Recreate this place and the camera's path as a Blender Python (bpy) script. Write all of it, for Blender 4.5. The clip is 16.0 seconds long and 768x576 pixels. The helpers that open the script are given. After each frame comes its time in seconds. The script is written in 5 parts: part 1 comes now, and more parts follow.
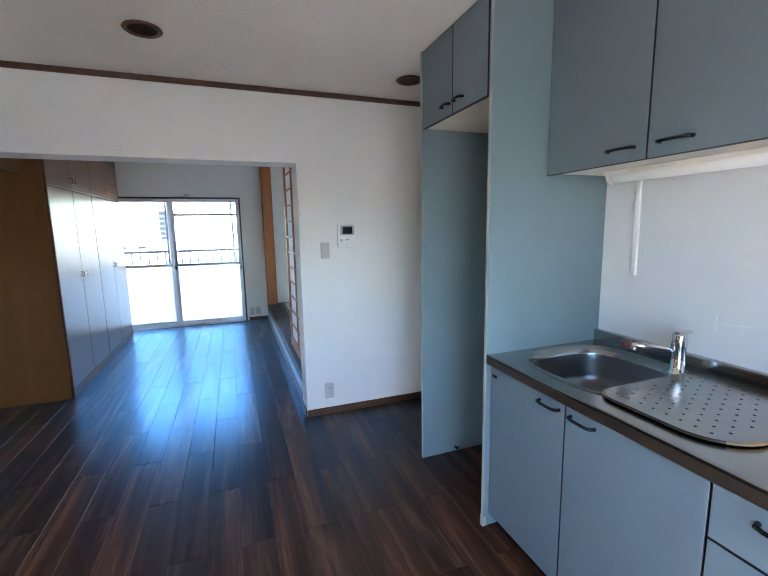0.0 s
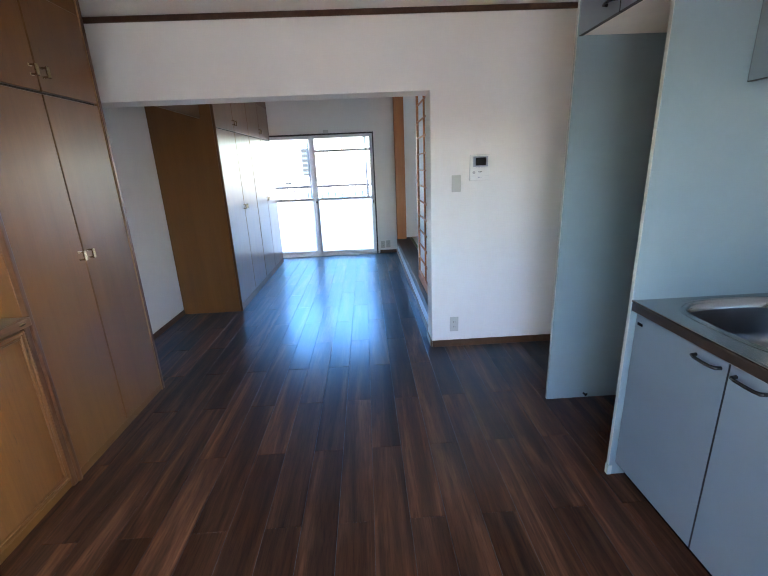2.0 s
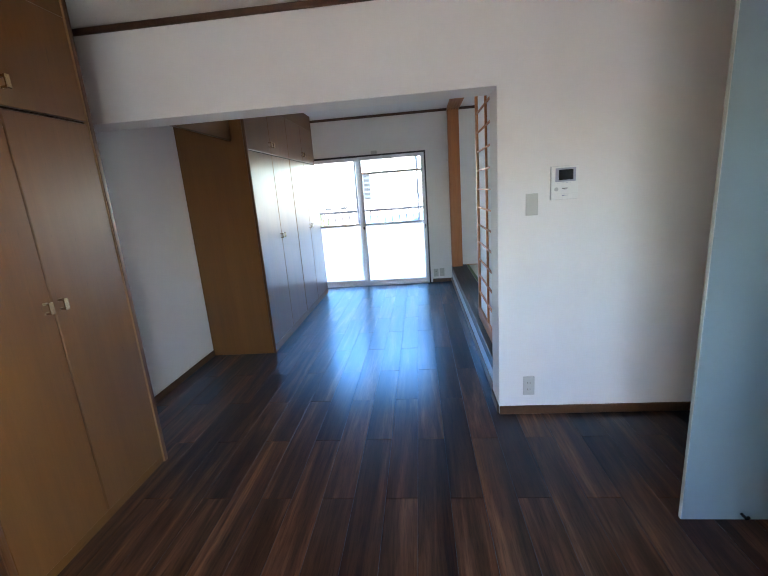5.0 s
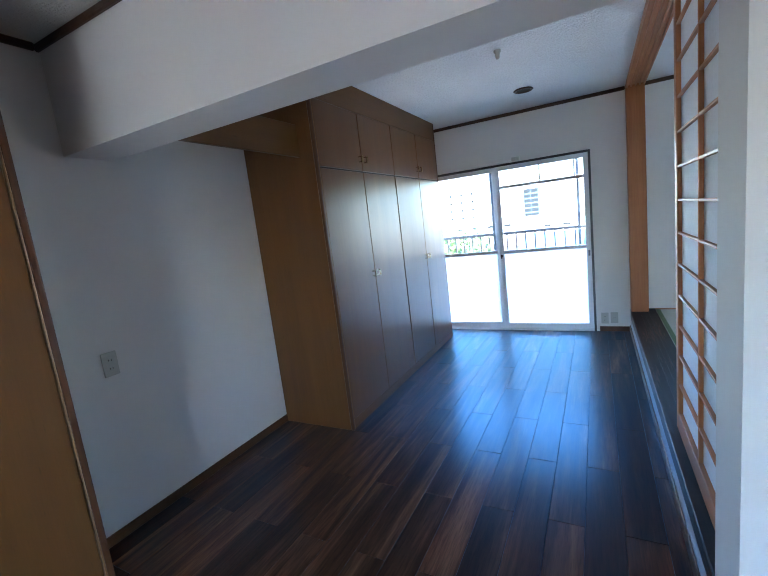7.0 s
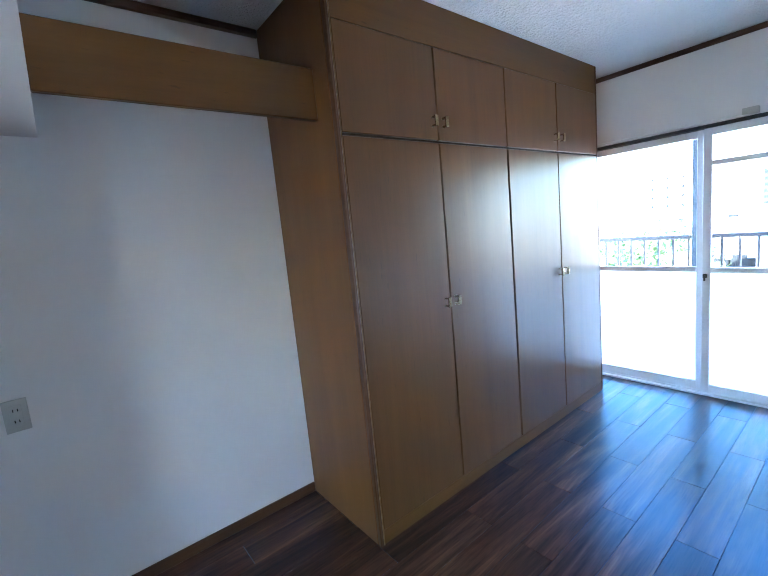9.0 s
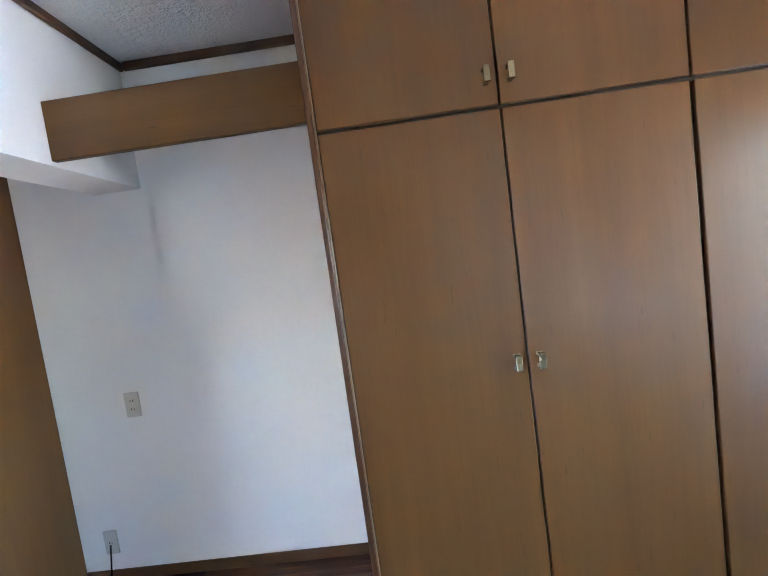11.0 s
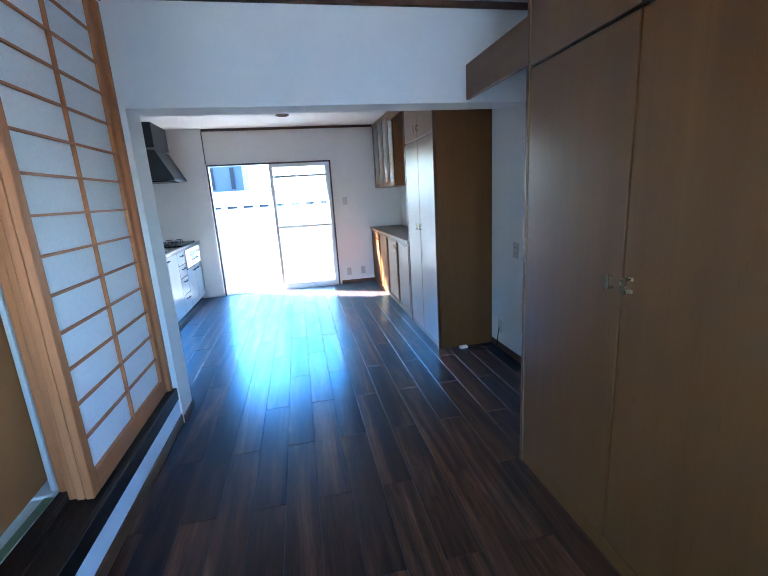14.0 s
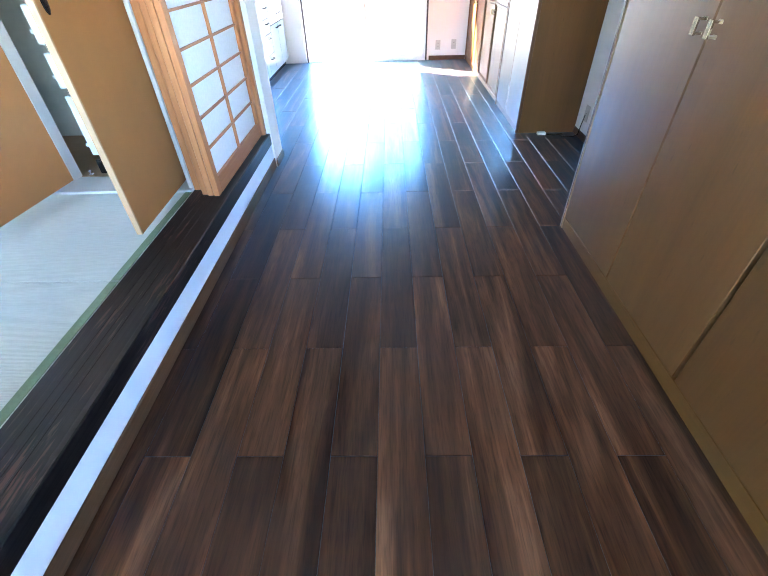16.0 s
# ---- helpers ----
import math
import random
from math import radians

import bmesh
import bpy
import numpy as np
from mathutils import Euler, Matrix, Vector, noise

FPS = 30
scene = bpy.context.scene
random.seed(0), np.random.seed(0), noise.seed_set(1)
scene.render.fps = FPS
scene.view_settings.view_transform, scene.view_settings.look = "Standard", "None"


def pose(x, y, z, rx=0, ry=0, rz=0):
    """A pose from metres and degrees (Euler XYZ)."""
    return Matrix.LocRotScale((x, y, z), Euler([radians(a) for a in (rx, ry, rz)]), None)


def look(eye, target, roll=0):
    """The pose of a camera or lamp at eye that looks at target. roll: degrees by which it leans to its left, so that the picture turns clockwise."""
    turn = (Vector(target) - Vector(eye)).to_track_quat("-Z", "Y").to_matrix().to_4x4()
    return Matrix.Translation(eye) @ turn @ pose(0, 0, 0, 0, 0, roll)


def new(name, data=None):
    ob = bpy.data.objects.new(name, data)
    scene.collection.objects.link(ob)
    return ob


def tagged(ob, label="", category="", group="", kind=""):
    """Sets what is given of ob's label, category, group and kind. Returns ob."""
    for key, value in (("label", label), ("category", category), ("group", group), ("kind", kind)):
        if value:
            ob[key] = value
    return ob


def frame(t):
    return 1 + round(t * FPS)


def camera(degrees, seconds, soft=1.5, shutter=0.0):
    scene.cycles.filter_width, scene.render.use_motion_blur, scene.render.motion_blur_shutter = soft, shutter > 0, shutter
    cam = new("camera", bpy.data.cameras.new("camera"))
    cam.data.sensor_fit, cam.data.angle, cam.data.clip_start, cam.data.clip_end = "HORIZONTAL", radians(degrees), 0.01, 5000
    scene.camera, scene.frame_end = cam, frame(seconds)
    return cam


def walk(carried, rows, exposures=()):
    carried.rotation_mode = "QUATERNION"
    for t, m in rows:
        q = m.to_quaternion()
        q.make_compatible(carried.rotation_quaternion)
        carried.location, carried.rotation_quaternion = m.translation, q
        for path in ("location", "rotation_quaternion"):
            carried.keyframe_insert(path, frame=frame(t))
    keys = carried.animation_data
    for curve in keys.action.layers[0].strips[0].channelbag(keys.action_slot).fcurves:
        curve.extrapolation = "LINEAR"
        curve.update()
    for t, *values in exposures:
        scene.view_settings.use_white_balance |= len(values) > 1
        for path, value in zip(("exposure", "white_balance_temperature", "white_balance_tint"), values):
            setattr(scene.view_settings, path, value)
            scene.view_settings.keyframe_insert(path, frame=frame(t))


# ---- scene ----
cam = camera(86.8, 16.0, 1.1)
PATH = [
    (0, (-0.457, -2.973, 1.432), (0.229, -1.117, 1.138), -1.0),
    (0.5, (-0.466, -2.977, 1.419), (-0.044, -1.067, 1.002), -1.2),
    (1, (-0.471, -2.986, 1.42), (-0.226, -1.064, 0.924), -1.3),
    (1.5, (-0.473, -2.985, 1.422), (-0.338, -1.068, 0.869), -1.8),
    (2, (-0.472, -2.986, 1.423), (-0.406, -1.073, 0.843), -2.5),
    (2.5, (-0.483, -2.981, 1.419), (-0.464, -1.072, 0.823), -2.7),
    (3, (-0.501, -2.96, 1.415), (-0.508, -1.06, 0.791), -2.8),
    (3.2, (-0.51, -2.949, 1.414), (-0.519, -1.05, 0.785), -2.8),
    (5.5, (-0.35, -2.04, 1.402), (-0.698, -0.116, 0.981), -4.6),
    (6, (-0.246, -1.722, 1.42), (-0.804, 0.157, 1.025), -4.7),
    (6.5, (-0.253, -1.391, 1.414), (-0.995, 0.431, 1.057), -6.0),
    (7, (-0.268, -1.082, 1.403), (-1.204, 0.659, 1.101), -6.8),
    (7.5, (-0.294, -0.756, 1.408), (-1.451, 0.855, 1.153), -6.4),
    (8, (-0.376, -0.419, 1.406), (-1.697, 1.061, 1.154), -6.2),
    (8.2, (-0.397, -0.291, 1.409), (-1.764, 1.145, 1.15), -6.2),
    (10.3, (-0.493, 0.962, 1.44), (-2.399, 1.515, 1.191), -6.5),
    (10.5, (-0.507, 1.078, 1.431), (-2.456, 1.465, 1.202), -7.2),
    (11, (-0.567, 1.356, 1.425), (-2.56, 1.273, 1.273), -7.8),
    (11.5, (-0.571, 1.66, 1.43), (-2.462, 1.022, 1.307), -8.9),
    (12, (-0.606, 1.914, 1.41), (-2.287, 0.842, 1.25), -9.4),
    (12.5, (-0.663, 2.171, 1.422), (-2.022, 0.719, 1.206), -7.2),
    (13, (-0.68, 2.437, 1.409), (-1.67, 0.721, 1.13), -5.6),
    (13.5, (-0.768, 2.621, 1.375), (-1.441, 0.771, 1.026), -4.8),
    (14, (-0.854, 2.806, 1.365), (-1.229, 0.894, 0.911), -3.5),
    (14.5, (-0.872, 3.027, 1.335), (-0.976, 1.133, 0.702), -2.3),
    (15, (-0.836, 3.178, 1.299), (-0.823, 1.383, 0.416), -1.2),
    (15.5, (-0.849, 3.188, 1.252), (-0.804, 1.535, 0.127), -1.5),
    (16, (-0.866, 3.181, 1.243), (-0.823, 1.642, -0.034), -1.7),
]
walk(cam, [(t, look(eye, target, roll)) for t, eye, target, roll in PATH], exposures=[(0, 4.88, 5950, 11), (1.5, 4.97, 6150, 15), (3, 4.97, 6400, 15), (5.5, 4.9, 6300, 13), (6.5, 4.88, 5850, 11), (8.1, 5.1, 5100, 8), (10.5, 6.38, 6000, 12), (11, 6.38, 5980, 12), (11.5, 6.15, 5950, 13), (12, 5.7, 5850, 13), (12.6, 5.1, 5350, 8), (13, 4.9, 5020, 6), (14, 5.02, 4950, 6), (15, 5.32, 5180, 8), (15.5, 5.72, 5550, 9), (16, 6.22, 5880, 11)])

# ---- world, sun and exposure ----
world = bpy.data.worlds.new("sky_world")
scene.world = world
world.use_nodes = True
wn = world.node_tree.nodes
sky = wn.new("ShaderNodeTexSky")
sky.sky_type = "NISHITA"
sky.sun_disc = False
sky.ozone_density = 3.0
SUN_DIR = Vector((-1.0, 0.58, -0.75)).normalized()
sky.sun_elevation = math.asin(-SUN_DIR.z)
sky.sun_rotation = math.atan2(-SUN_DIR.x, -SUN_DIR.y)
world.node_tree.links.new(sky.outputs[0], wn["Background"].inputs[0])
wn["Background"].inputs[1].default_value = 0.15
sun = new("sun", bpy.data.lights.new("sun", "SUN"))
sun.data.energy, sun.data.angle, sun.data.color = 5.0, radians(0.6), (1.0, 0.86, 0.68)
sun.matrix_world = look((6, -6, 9), Vector((6, -6, 9)) + SUN_DIR)


# ---- materials ----
def material(name, rough=0.5, metal=0.0, spec=0.5):
    mat = bpy.data.materials.new(name)
    mat.use_nodes = True
    nt = mat.node_tree
    bsdf = nt.nodes["Principled BSDF"]
    bsdf.inputs["Roughness"].default_value = rough
    bsdf.inputs["Metallic"].default_value = metal
    bsdf.inputs["Specular IOR Level"].default_value = spec
    return mat, nt, bsdf


def coords(nt, scale=(1, 1, 1), per_object=True):
    """Object coordinates, shifted by each object's random number, scaled."""
    tc = nt.nodes.new("ShaderNodeTexCoord")
    mp = nt.nodes.new("ShaderNodeMapping")
    mp.inputs["Scale"].default_value = scale
    if per_object:
        info = nt.nodes.new("ShaderNodeObjectInfo")
        mul = nt.nodes.new("ShaderNodeVectorMath")
        mul.operation = "MULTIPLY_ADD"
        mul.inputs[1].default_value = (17.3, 31.7, 23.1)
        nt.links.new(info.outputs["Random"], mul.inputs[0])
        nt.links.new(tc.outputs["Object"], mul.inputs[2])
        nt.links.new(mul.outputs[0], mp.inputs["Vector"])
    else:
        nt.links.new(tc.outputs["Object"], mp.inputs["Vector"])
    return mp.outputs[0]


def noise_tex(nt, vec, scale, detail=4, rough=0.55, distort=0.0):
    n = nt.nodes.new("ShaderNodeTexNoise")
    n.inputs["Scale"].default_value = scale
    n.inputs["Detail"].default_value = detail
    n.inputs["Roughness"].default_value = rough
    n.inputs["Distortion"].default_value = distort
    nt.links.new(vec, n.inputs["Vector"])
    return n.outputs["Fac"]


def ramp(nt, fac, stops):
    r = nt.nodes.new("ShaderNodeValToRGB")
    els = r.color_ramp.elements
    while len(els) < len(stops):
        els.new(0.5)
    for e, (p, c) in zip(els, stops):
        e.position, e.color = p, (*c, 1)
    nt.links.new(fac, r.inputs[0])
    return r.outputs[0]


def mix(nt, fac, a, b, mode="MIX"):
    m = nt.nodes.new("ShaderNodeMix")
    m.data_type, m.blend_type = "RGBA", mode
    for sock, v in ((m.inputs[0], fac), (m.inputs[6], a), (m.inputs[7], b)):
        if isinstance(v, (int, float)):
            sock.default_value = v
        elif isinstance(v, tuple):
            sock.default_value = (*v, 1)
        else:
            nt.links.new(v, sock)
    return m.outputs[2]


def bump(nt, bsdf, height, strength=0.2, dist=0.002):
    b = nt.nodes.new("ShaderNodeBump")
    b.inputs["Strength"].default_value = strength
    b.inputs["Distance"].default_value = dist
    nt.links.new(height, b.inputs["Height"])
    nt.links.new(b.outputs[0], bsdf.inputs["Normal"])


def vary_rough(nt, bsdf, fac, lo, hi):
    mr = nt.nodes.new("ShaderNodeMapRange")
    mr.inputs["To Min"].default_value, mr.inputs["To Max"].default_value = lo, hi
    nt.links.new(fac, mr.inputs["Value"])
    nt.links.new(mr.outputs[0], bsdf.inputs["Roughness"])


def wood(name, dark, mid, light, along="z", rough=(0.3, 0.42), grain=1.0, spec=0.5, tint=0.0, relief=0.12, fine_mix=0.35, flecks=0.0):
    mat, nt, bsdf = material(name, rough[0], 0, spec)
    sc = {"x": (0.6, 9, 9), "y": (9, 0.6, 9), "z": (9, 9, 0.6)}[along]
    fine = {"x": (4, 130, 130), "y": (130, 4, 130), "z": (130, 130, 4)}[along]
    v1, v2 = coords(nt, sc), coords(nt, fine)
    broad = noise_tex(nt, v1, 1.6 * grain, 5, 0.6, 0.25)
    streak = noise_tex(nt, v2, 1.0, 3, 0.6)
    col = ramp(nt, broad, [(0.28, dark), (0.5, mid), (0.74, light)])
    col = mix(nt, fine_mix, col, ramp(nt, streak, [(0.3, dark), (0.65, light)]), "MIX")
    if tint:
        info = nt.nodes.new("ShaderNodeObjectInfo")
        tone = ramp(nt, info.outputs["Random"], [(0.0, (1 - tint,) * 3), (1.0, (1 + tint * 0.9, 1 + tint * 0.75, 1 + tint * 0.65))])
        col = mix(nt, 1.0, col, tone, "MULTIPLY")
    if flecks:
        fl_ = {"x": (14, 70, 70), "y": (70, 14, 70), "z": (70, 70, 14)}[along]
        spots = ramp(nt, noise_tex(nt, coords(nt, fl_), 1.0, 2, 0.5), [(0.68, (0, 0, 0)), (0.76, (flecks,) * 3)])
        col = mix(nt, spots, col, tuple(c * 0.35 for c in dark))
    nt.links.new(col, bsdf.inputs["Base Color"])
    vary_rough(nt, bsdf, noise_tex(nt, coords(nt), 3.0, 1, 0.4), *rough)
    if relief:
        bump(nt, bsdf, streak, relief, 0.001)
    return mat


def plain(name, col, rough=0.5, metal=0.0, spec=0.5, var=0.06, scale=6.0, relief=0.05, grit=220.0, spread=0.05):
    mat, nt, bsdf = material(name, rough, metal, spec)
    v = coords(nt)
    n = noise_tex(nt, v, scale, 4, 0.6)
    lo, hi = tuple(c * (1 - var) for c in col), tuple(min(1, c * (1 + var)) for c in col)
    nt.links.new(ramp(nt, n, [(0.3, lo), (0.7, hi)]), bsdf.inputs["Base Color"])
    vary_rough(nt, bsdf, n, max(0.02, rough - spread), min(1, rough + spread))
    if relief:
        bump(nt, bsdf, noise_tex(nt, v, grit, 2, 0.5), relief, 0.001)
    return mat


def plaster(name, col, cell, relief, dist, rough=0.85):
    """Wallpaper with an embossed texture."""
    mat, nt, bsdf = material(name, rough, 0, 0.3)
    v = coords(nt, per_object=False)
    n1, n2 = noise_tex(nt, v, 2.0, 4, 0.6), noise_tex(nt, v, cell, 3, 0.65, 0.4)
    lo, hi = tuple(c * 0.955 for c in col), col
    nt.links.new(ramp(nt, n1, [(0.3, lo), (0.7, hi)]), bsdf.inputs["Base Color"])
    bump(nt, bsdf, n2, relief, dist)
    return mat


def glass(name, frosted=False):
    mat = bpy.data.materials.new(name)
    mat.use_nodes = True
    nt = mat.node_tree
    nt.nodes.remove(nt.nodes["Principled BSDF"])
    out = nt.nodes["Material Output"]
    clear = nt.nodes.new("ShaderNodeBsdfTransparent")
    clear.inputs[0].default_value = (0.95, 0.97, 0.96, 1)
    body = clear.outputs[0]
    if frosted:
        tr = nt.nodes.new("ShaderNodeBsdfTranslucent")
        tr.inputs[0].default_value = (0.92, 0.95, 0.95, 1)
        m0 = nt.nodes.new("ShaderNodeMixShader")
        m0.inputs[0].default_value = 0.9
        nt.links.new(clear.outputs[0], m0.inputs[1])
        nt.links.new(tr.outputs[0], m0.inputs[2])
        body = m0.outputs[0]
    gl = nt.nodes.new("ShaderNodeBsdfGlossy")
    gl.inputs["Roughness"].default_value = 0.25 if frosted else 0.02
    fr = nt.nodes.new("ShaderNodeFresnel")
    fr.inputs[0].default_value = 1.45
    m1 = nt.nodes.new("ShaderNodeMixShader")
    nt.links.new(fr.outputs[0], m1.inputs[0])
    nt.links.new(body, m1.inputs[1])
    nt.links.new(gl.outputs[0], m1.inputs[2])
    nt.links.new(m1.outputs[0], out.inputs[0])
    return mat


def plank_wood(name):
    """Dark walnut boards: heartwood and pale sapwood streaks, fine pores, one tone per board, under a worn lacquer
    whose gloss is coloured blue to paint in the sky's glare.
    """
    mat, nt, bsdf = material(name, 0.5, 0, 0.0)
    zones = noise_tex(nt, coords(nt, (11, 0.7, 11)), 1.0, 3, 0.55, 0.9)
    figure = noise_tex(nt, coords(nt, (44, 2.6, 44)), 1.0, 4, 0.62, 1.6)
    pores = noise_tex(nt, coords(nt, (210, 11, 210)), 1.0, 2, 0.6)
    col = ramp(nt, zones, [(0.27, (0.028, 0.0112, 0.0052)), (0.45, (0.056, 0.0232, 0.0108)), (0.58, (0.090, 0.0390, 0.0182)), (0.76, (0.190, 0.0900, 0.0440))])
    col = mix(nt, 0.8, col, ramp(nt, figure, [(0.30, (0.62, 0.60, 0.58)), (0.50, (0.98, 0.98, 0.98)), (0.72, (1.38, 1.36, 1.34))]), "MULTIPLY")
    col = mix(nt, 0.55, col, ramp(nt, pores, [(0.32, (0.42, 0.40, 0.38)), (0.5, (1.08, 1.08, 1.08))]), "MULTIPLY")
    info = nt.nodes.new("ShaderNodeObjectInfo")
    tone = ramp(nt, info.outputs["Random"], [(0.0, (0.64, 0.60, 0.58)), (0.5, (0.96, 0.95, 0.94)), (1.0, (1.38, 1.30, 1.23))])
    nt.links.new(mix(nt, 1.0, col, tone, "MULTIPLY"), bsdf.inputs["Base Color"])
    bump(nt, bsdf, figure, 0.06, 0.001)
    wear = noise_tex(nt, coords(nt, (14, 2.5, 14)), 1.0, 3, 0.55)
    # blue gloss colour puts the sky glare into the lacquer itself
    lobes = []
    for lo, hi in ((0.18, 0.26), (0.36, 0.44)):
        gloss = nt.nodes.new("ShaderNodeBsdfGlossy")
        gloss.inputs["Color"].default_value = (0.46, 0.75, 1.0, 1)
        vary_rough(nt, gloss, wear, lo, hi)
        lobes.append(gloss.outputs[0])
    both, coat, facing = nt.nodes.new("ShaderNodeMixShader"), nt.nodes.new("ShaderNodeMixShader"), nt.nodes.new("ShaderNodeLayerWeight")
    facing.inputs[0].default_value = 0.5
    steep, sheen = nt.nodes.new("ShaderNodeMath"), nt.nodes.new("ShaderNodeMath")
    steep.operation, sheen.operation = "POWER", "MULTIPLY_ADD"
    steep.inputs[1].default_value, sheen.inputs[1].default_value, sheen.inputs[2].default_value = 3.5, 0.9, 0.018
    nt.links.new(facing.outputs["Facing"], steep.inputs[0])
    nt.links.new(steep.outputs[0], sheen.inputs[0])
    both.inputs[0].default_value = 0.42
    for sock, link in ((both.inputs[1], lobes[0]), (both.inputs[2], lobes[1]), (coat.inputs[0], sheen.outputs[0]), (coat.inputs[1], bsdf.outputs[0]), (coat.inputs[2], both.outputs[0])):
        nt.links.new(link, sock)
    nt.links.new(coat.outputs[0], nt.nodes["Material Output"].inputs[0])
    return mat


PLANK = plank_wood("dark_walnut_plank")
GROOVE = plain("floor_underlay", (0.02, 0.013, 0.010), 0.6)
HONEY = wood("honey_maple_veneer", (0.112, 0.0460, 0.0122), (0.135, 0.0560, 0.0152), (0.157, 0.0672, 0.0188), "z", (0.29, 0.35), 0.75, 0.36, 0.08, 0.0, 0.2, 0.3)
HONEY_FIG = wood("figured_honey_veneer", (0.095, 0.034, 0.007), (0.14, 0.054, 0.012), (0.178, 0.076, 0.017), "z", (0.37, 0.44), 0.9, 0.5, 0.08, 0.0, 0.2, 0.55)
HONEY_H = wood("honey_maple_veneer_across", (0.10, 0.041, 0.008), (0.13, 0.055, 0.011), (0.158, 0.069, 0.015), "y", (0.38, 0.45), 0.6, 0.32, 0.06, 0.0, 0.18, 0.45)
EDGE = wood("closet_edge_moulding", (0.055, 0.017, 0.005), (0.08, 0.026, 0.008), (0.105, 0.038, 0.012), "z", (0.3, 0.4), 1.0, 0.5)
# dark brown that paints shade into door gaps and lamp recesses
SHADEBROWN = plain("painted_inner_shade", (0.03, 0.015, 0.006), 0.7)
EDGE_H = wood("worktop_edge_moulding", (0.09, 0.034, 0.009), (0.125, 0.05, 0.014), (0.16, 0.066, 0.02), "y", (0.28, 0.38), 1.0, 0.45)
CYPRESS = wood("orange_cypress", (0.32, 0.105, 0.03), (0.41, 0.148, 0.046), (0.49, 0.20, 0.07), "z", (0.42, 0.55), 0.8, 0.4, 0.08)
CYPRESS_H = wood("orange_cypress_across", (0.32, 0.105, 0.03), (0.41, 0.148, 0.046), (0.49, 0.20, 0.07), "y", (0.42, 0.55), 0.8, 0.4, 0.08)
CYPRESS_X = wood("orange_cypress_crosswise", (0.32, 0.105, 0.03), (0.41, 0.148, 0.046), (0.49, 0.20, 0.07), "x", (0.42, 0.55), 0.8, 0.4, 0.08)


def worn_sill(name):
    """Blackened wood with long grooves, pale scratches and rubbed red-brown spots."""
    mat, nt, bsdf = material(name, 0.42, 0, 0.3)
    grooves = noise_tex(nt, coords(nt, (85, 0.5, 85)), 1.0, 2, 0.5)
    scars = noise_tex(nt, coords(nt, (110, 7, 110)), 1.0, 3, 0.6, 0.5)
    area = noise_tex(nt, coords(nt, (9, 1.6, 9)), 1.0, 2, 0.5)
    col = ramp(nt, grooves, [(0.35, (0.0045, 0.003, 0.0025)), (0.65, (0.013, 0.0085, 0.0068))])
    both = nt.nodes.new("ShaderNodeMath")
    both.operation = "MULTIPLY"
    nt.links.new(scars, both.inputs[0])
    nt.links.new(area, both.inputs[1])
    worn = ramp(nt, both.outputs[0], [(0.315, (0, 0, 0)), (0.36, (0.85, 0.85, 0.85))])
    col = mix(nt, worn, col, ramp(nt, area, [(0.4, (0.075, 0.058, 0.05)), (0.65, (0.085, 0.036, 0.024))]))
    nt.links.new(col, bsdf.inputs["Base Color"])
    vary_rough(nt, bsdf, grooves, 0.36, 0.5)
    bump(nt, bsdf, grooves, 0.5, 0.002)
    return mat


DARKSILL = worn_sill("blackened_sill_wood")
TRIMWOOD = wood("brown_trim_wood", (0.05, 0.022, 0.012), (0.085, 0.04, 0.02), (0.12, 0.06, 0.03), "y", (0.4, 0.5), 1.0, 0.4)
BASEWOOD = wood("brown_baseboard_wood", (0.065, 0.028, 0.011), (0.10, 0.045, 0.018), (0.135, 0.063, 0.026), "y", (0.38, 0.48), 1.0, 0.4)
WALL = plaster("white_wallpaper", (0.80, 0.77, 0.725), 300, 0.12, 0.002)
CEIL = plaster("embossed_ceiling_paper", (0.77, 0.765, 0.75), 48, 0.6, 0.03)
CEIL_K = plaster("fine_ceiling_paper", (0.80, 0.775, 0.72), 60, 0.5, 0.02)
PANEL = plain("pale_grey_green_laminate", (0.172, 0.23, 0.247), 0.35, 0, 0.5, 0.03)
DOORGREY = plain("grey_door_laminate", (0.147, 0.190, 0.213), 0.31, 0, 0.5, 0.03)
CREAM = plain("cream_board", (0.72, 0.68, 0.6), 0.5)
STEEL = plain("brushed_steel", (0.38, 0.375, 0.365), 0.22, 1.0, 0.5, 0.08, 9, 0.03, 220, 0.02)
CHROME = plain("chrome", (0.8, 0.8, 0.8), 0.06, 1.0, 0.5, 0.02, 6, 0)
BRASS = plain("brushed_brass", (0.42, 0.31, 0.18), 0.27, 1.0, 0.5, 0.08)
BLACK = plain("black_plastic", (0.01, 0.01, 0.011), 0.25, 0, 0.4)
# rougher, darker copy of the counter steel, for the dim room it mirrors
BOWLDARK = plain("darkened_bowl_steel", (0.27, 0.27, 0.27), 0.33, 1.0, 0.5, 0.06, 9, 0.03, 260, 0.03)
TAPTIP = plain("brown_red_tap_tip", (0.07, 0.02, 0.014), 0.3)
BROWNEDGE = plain("brown_counter_edge", (0.034, 0.022, 0.015), 0.3)
LAMINATE = plain("taupe_worktop_laminate", (0.135, 0.10, 0.075), 0.38, 0, 0.5, 0.08, 30)
WHITEP = plain("white_plastic", (0.78, 0.77, 0.73), 0.35, 0, 0.5, 0.02)
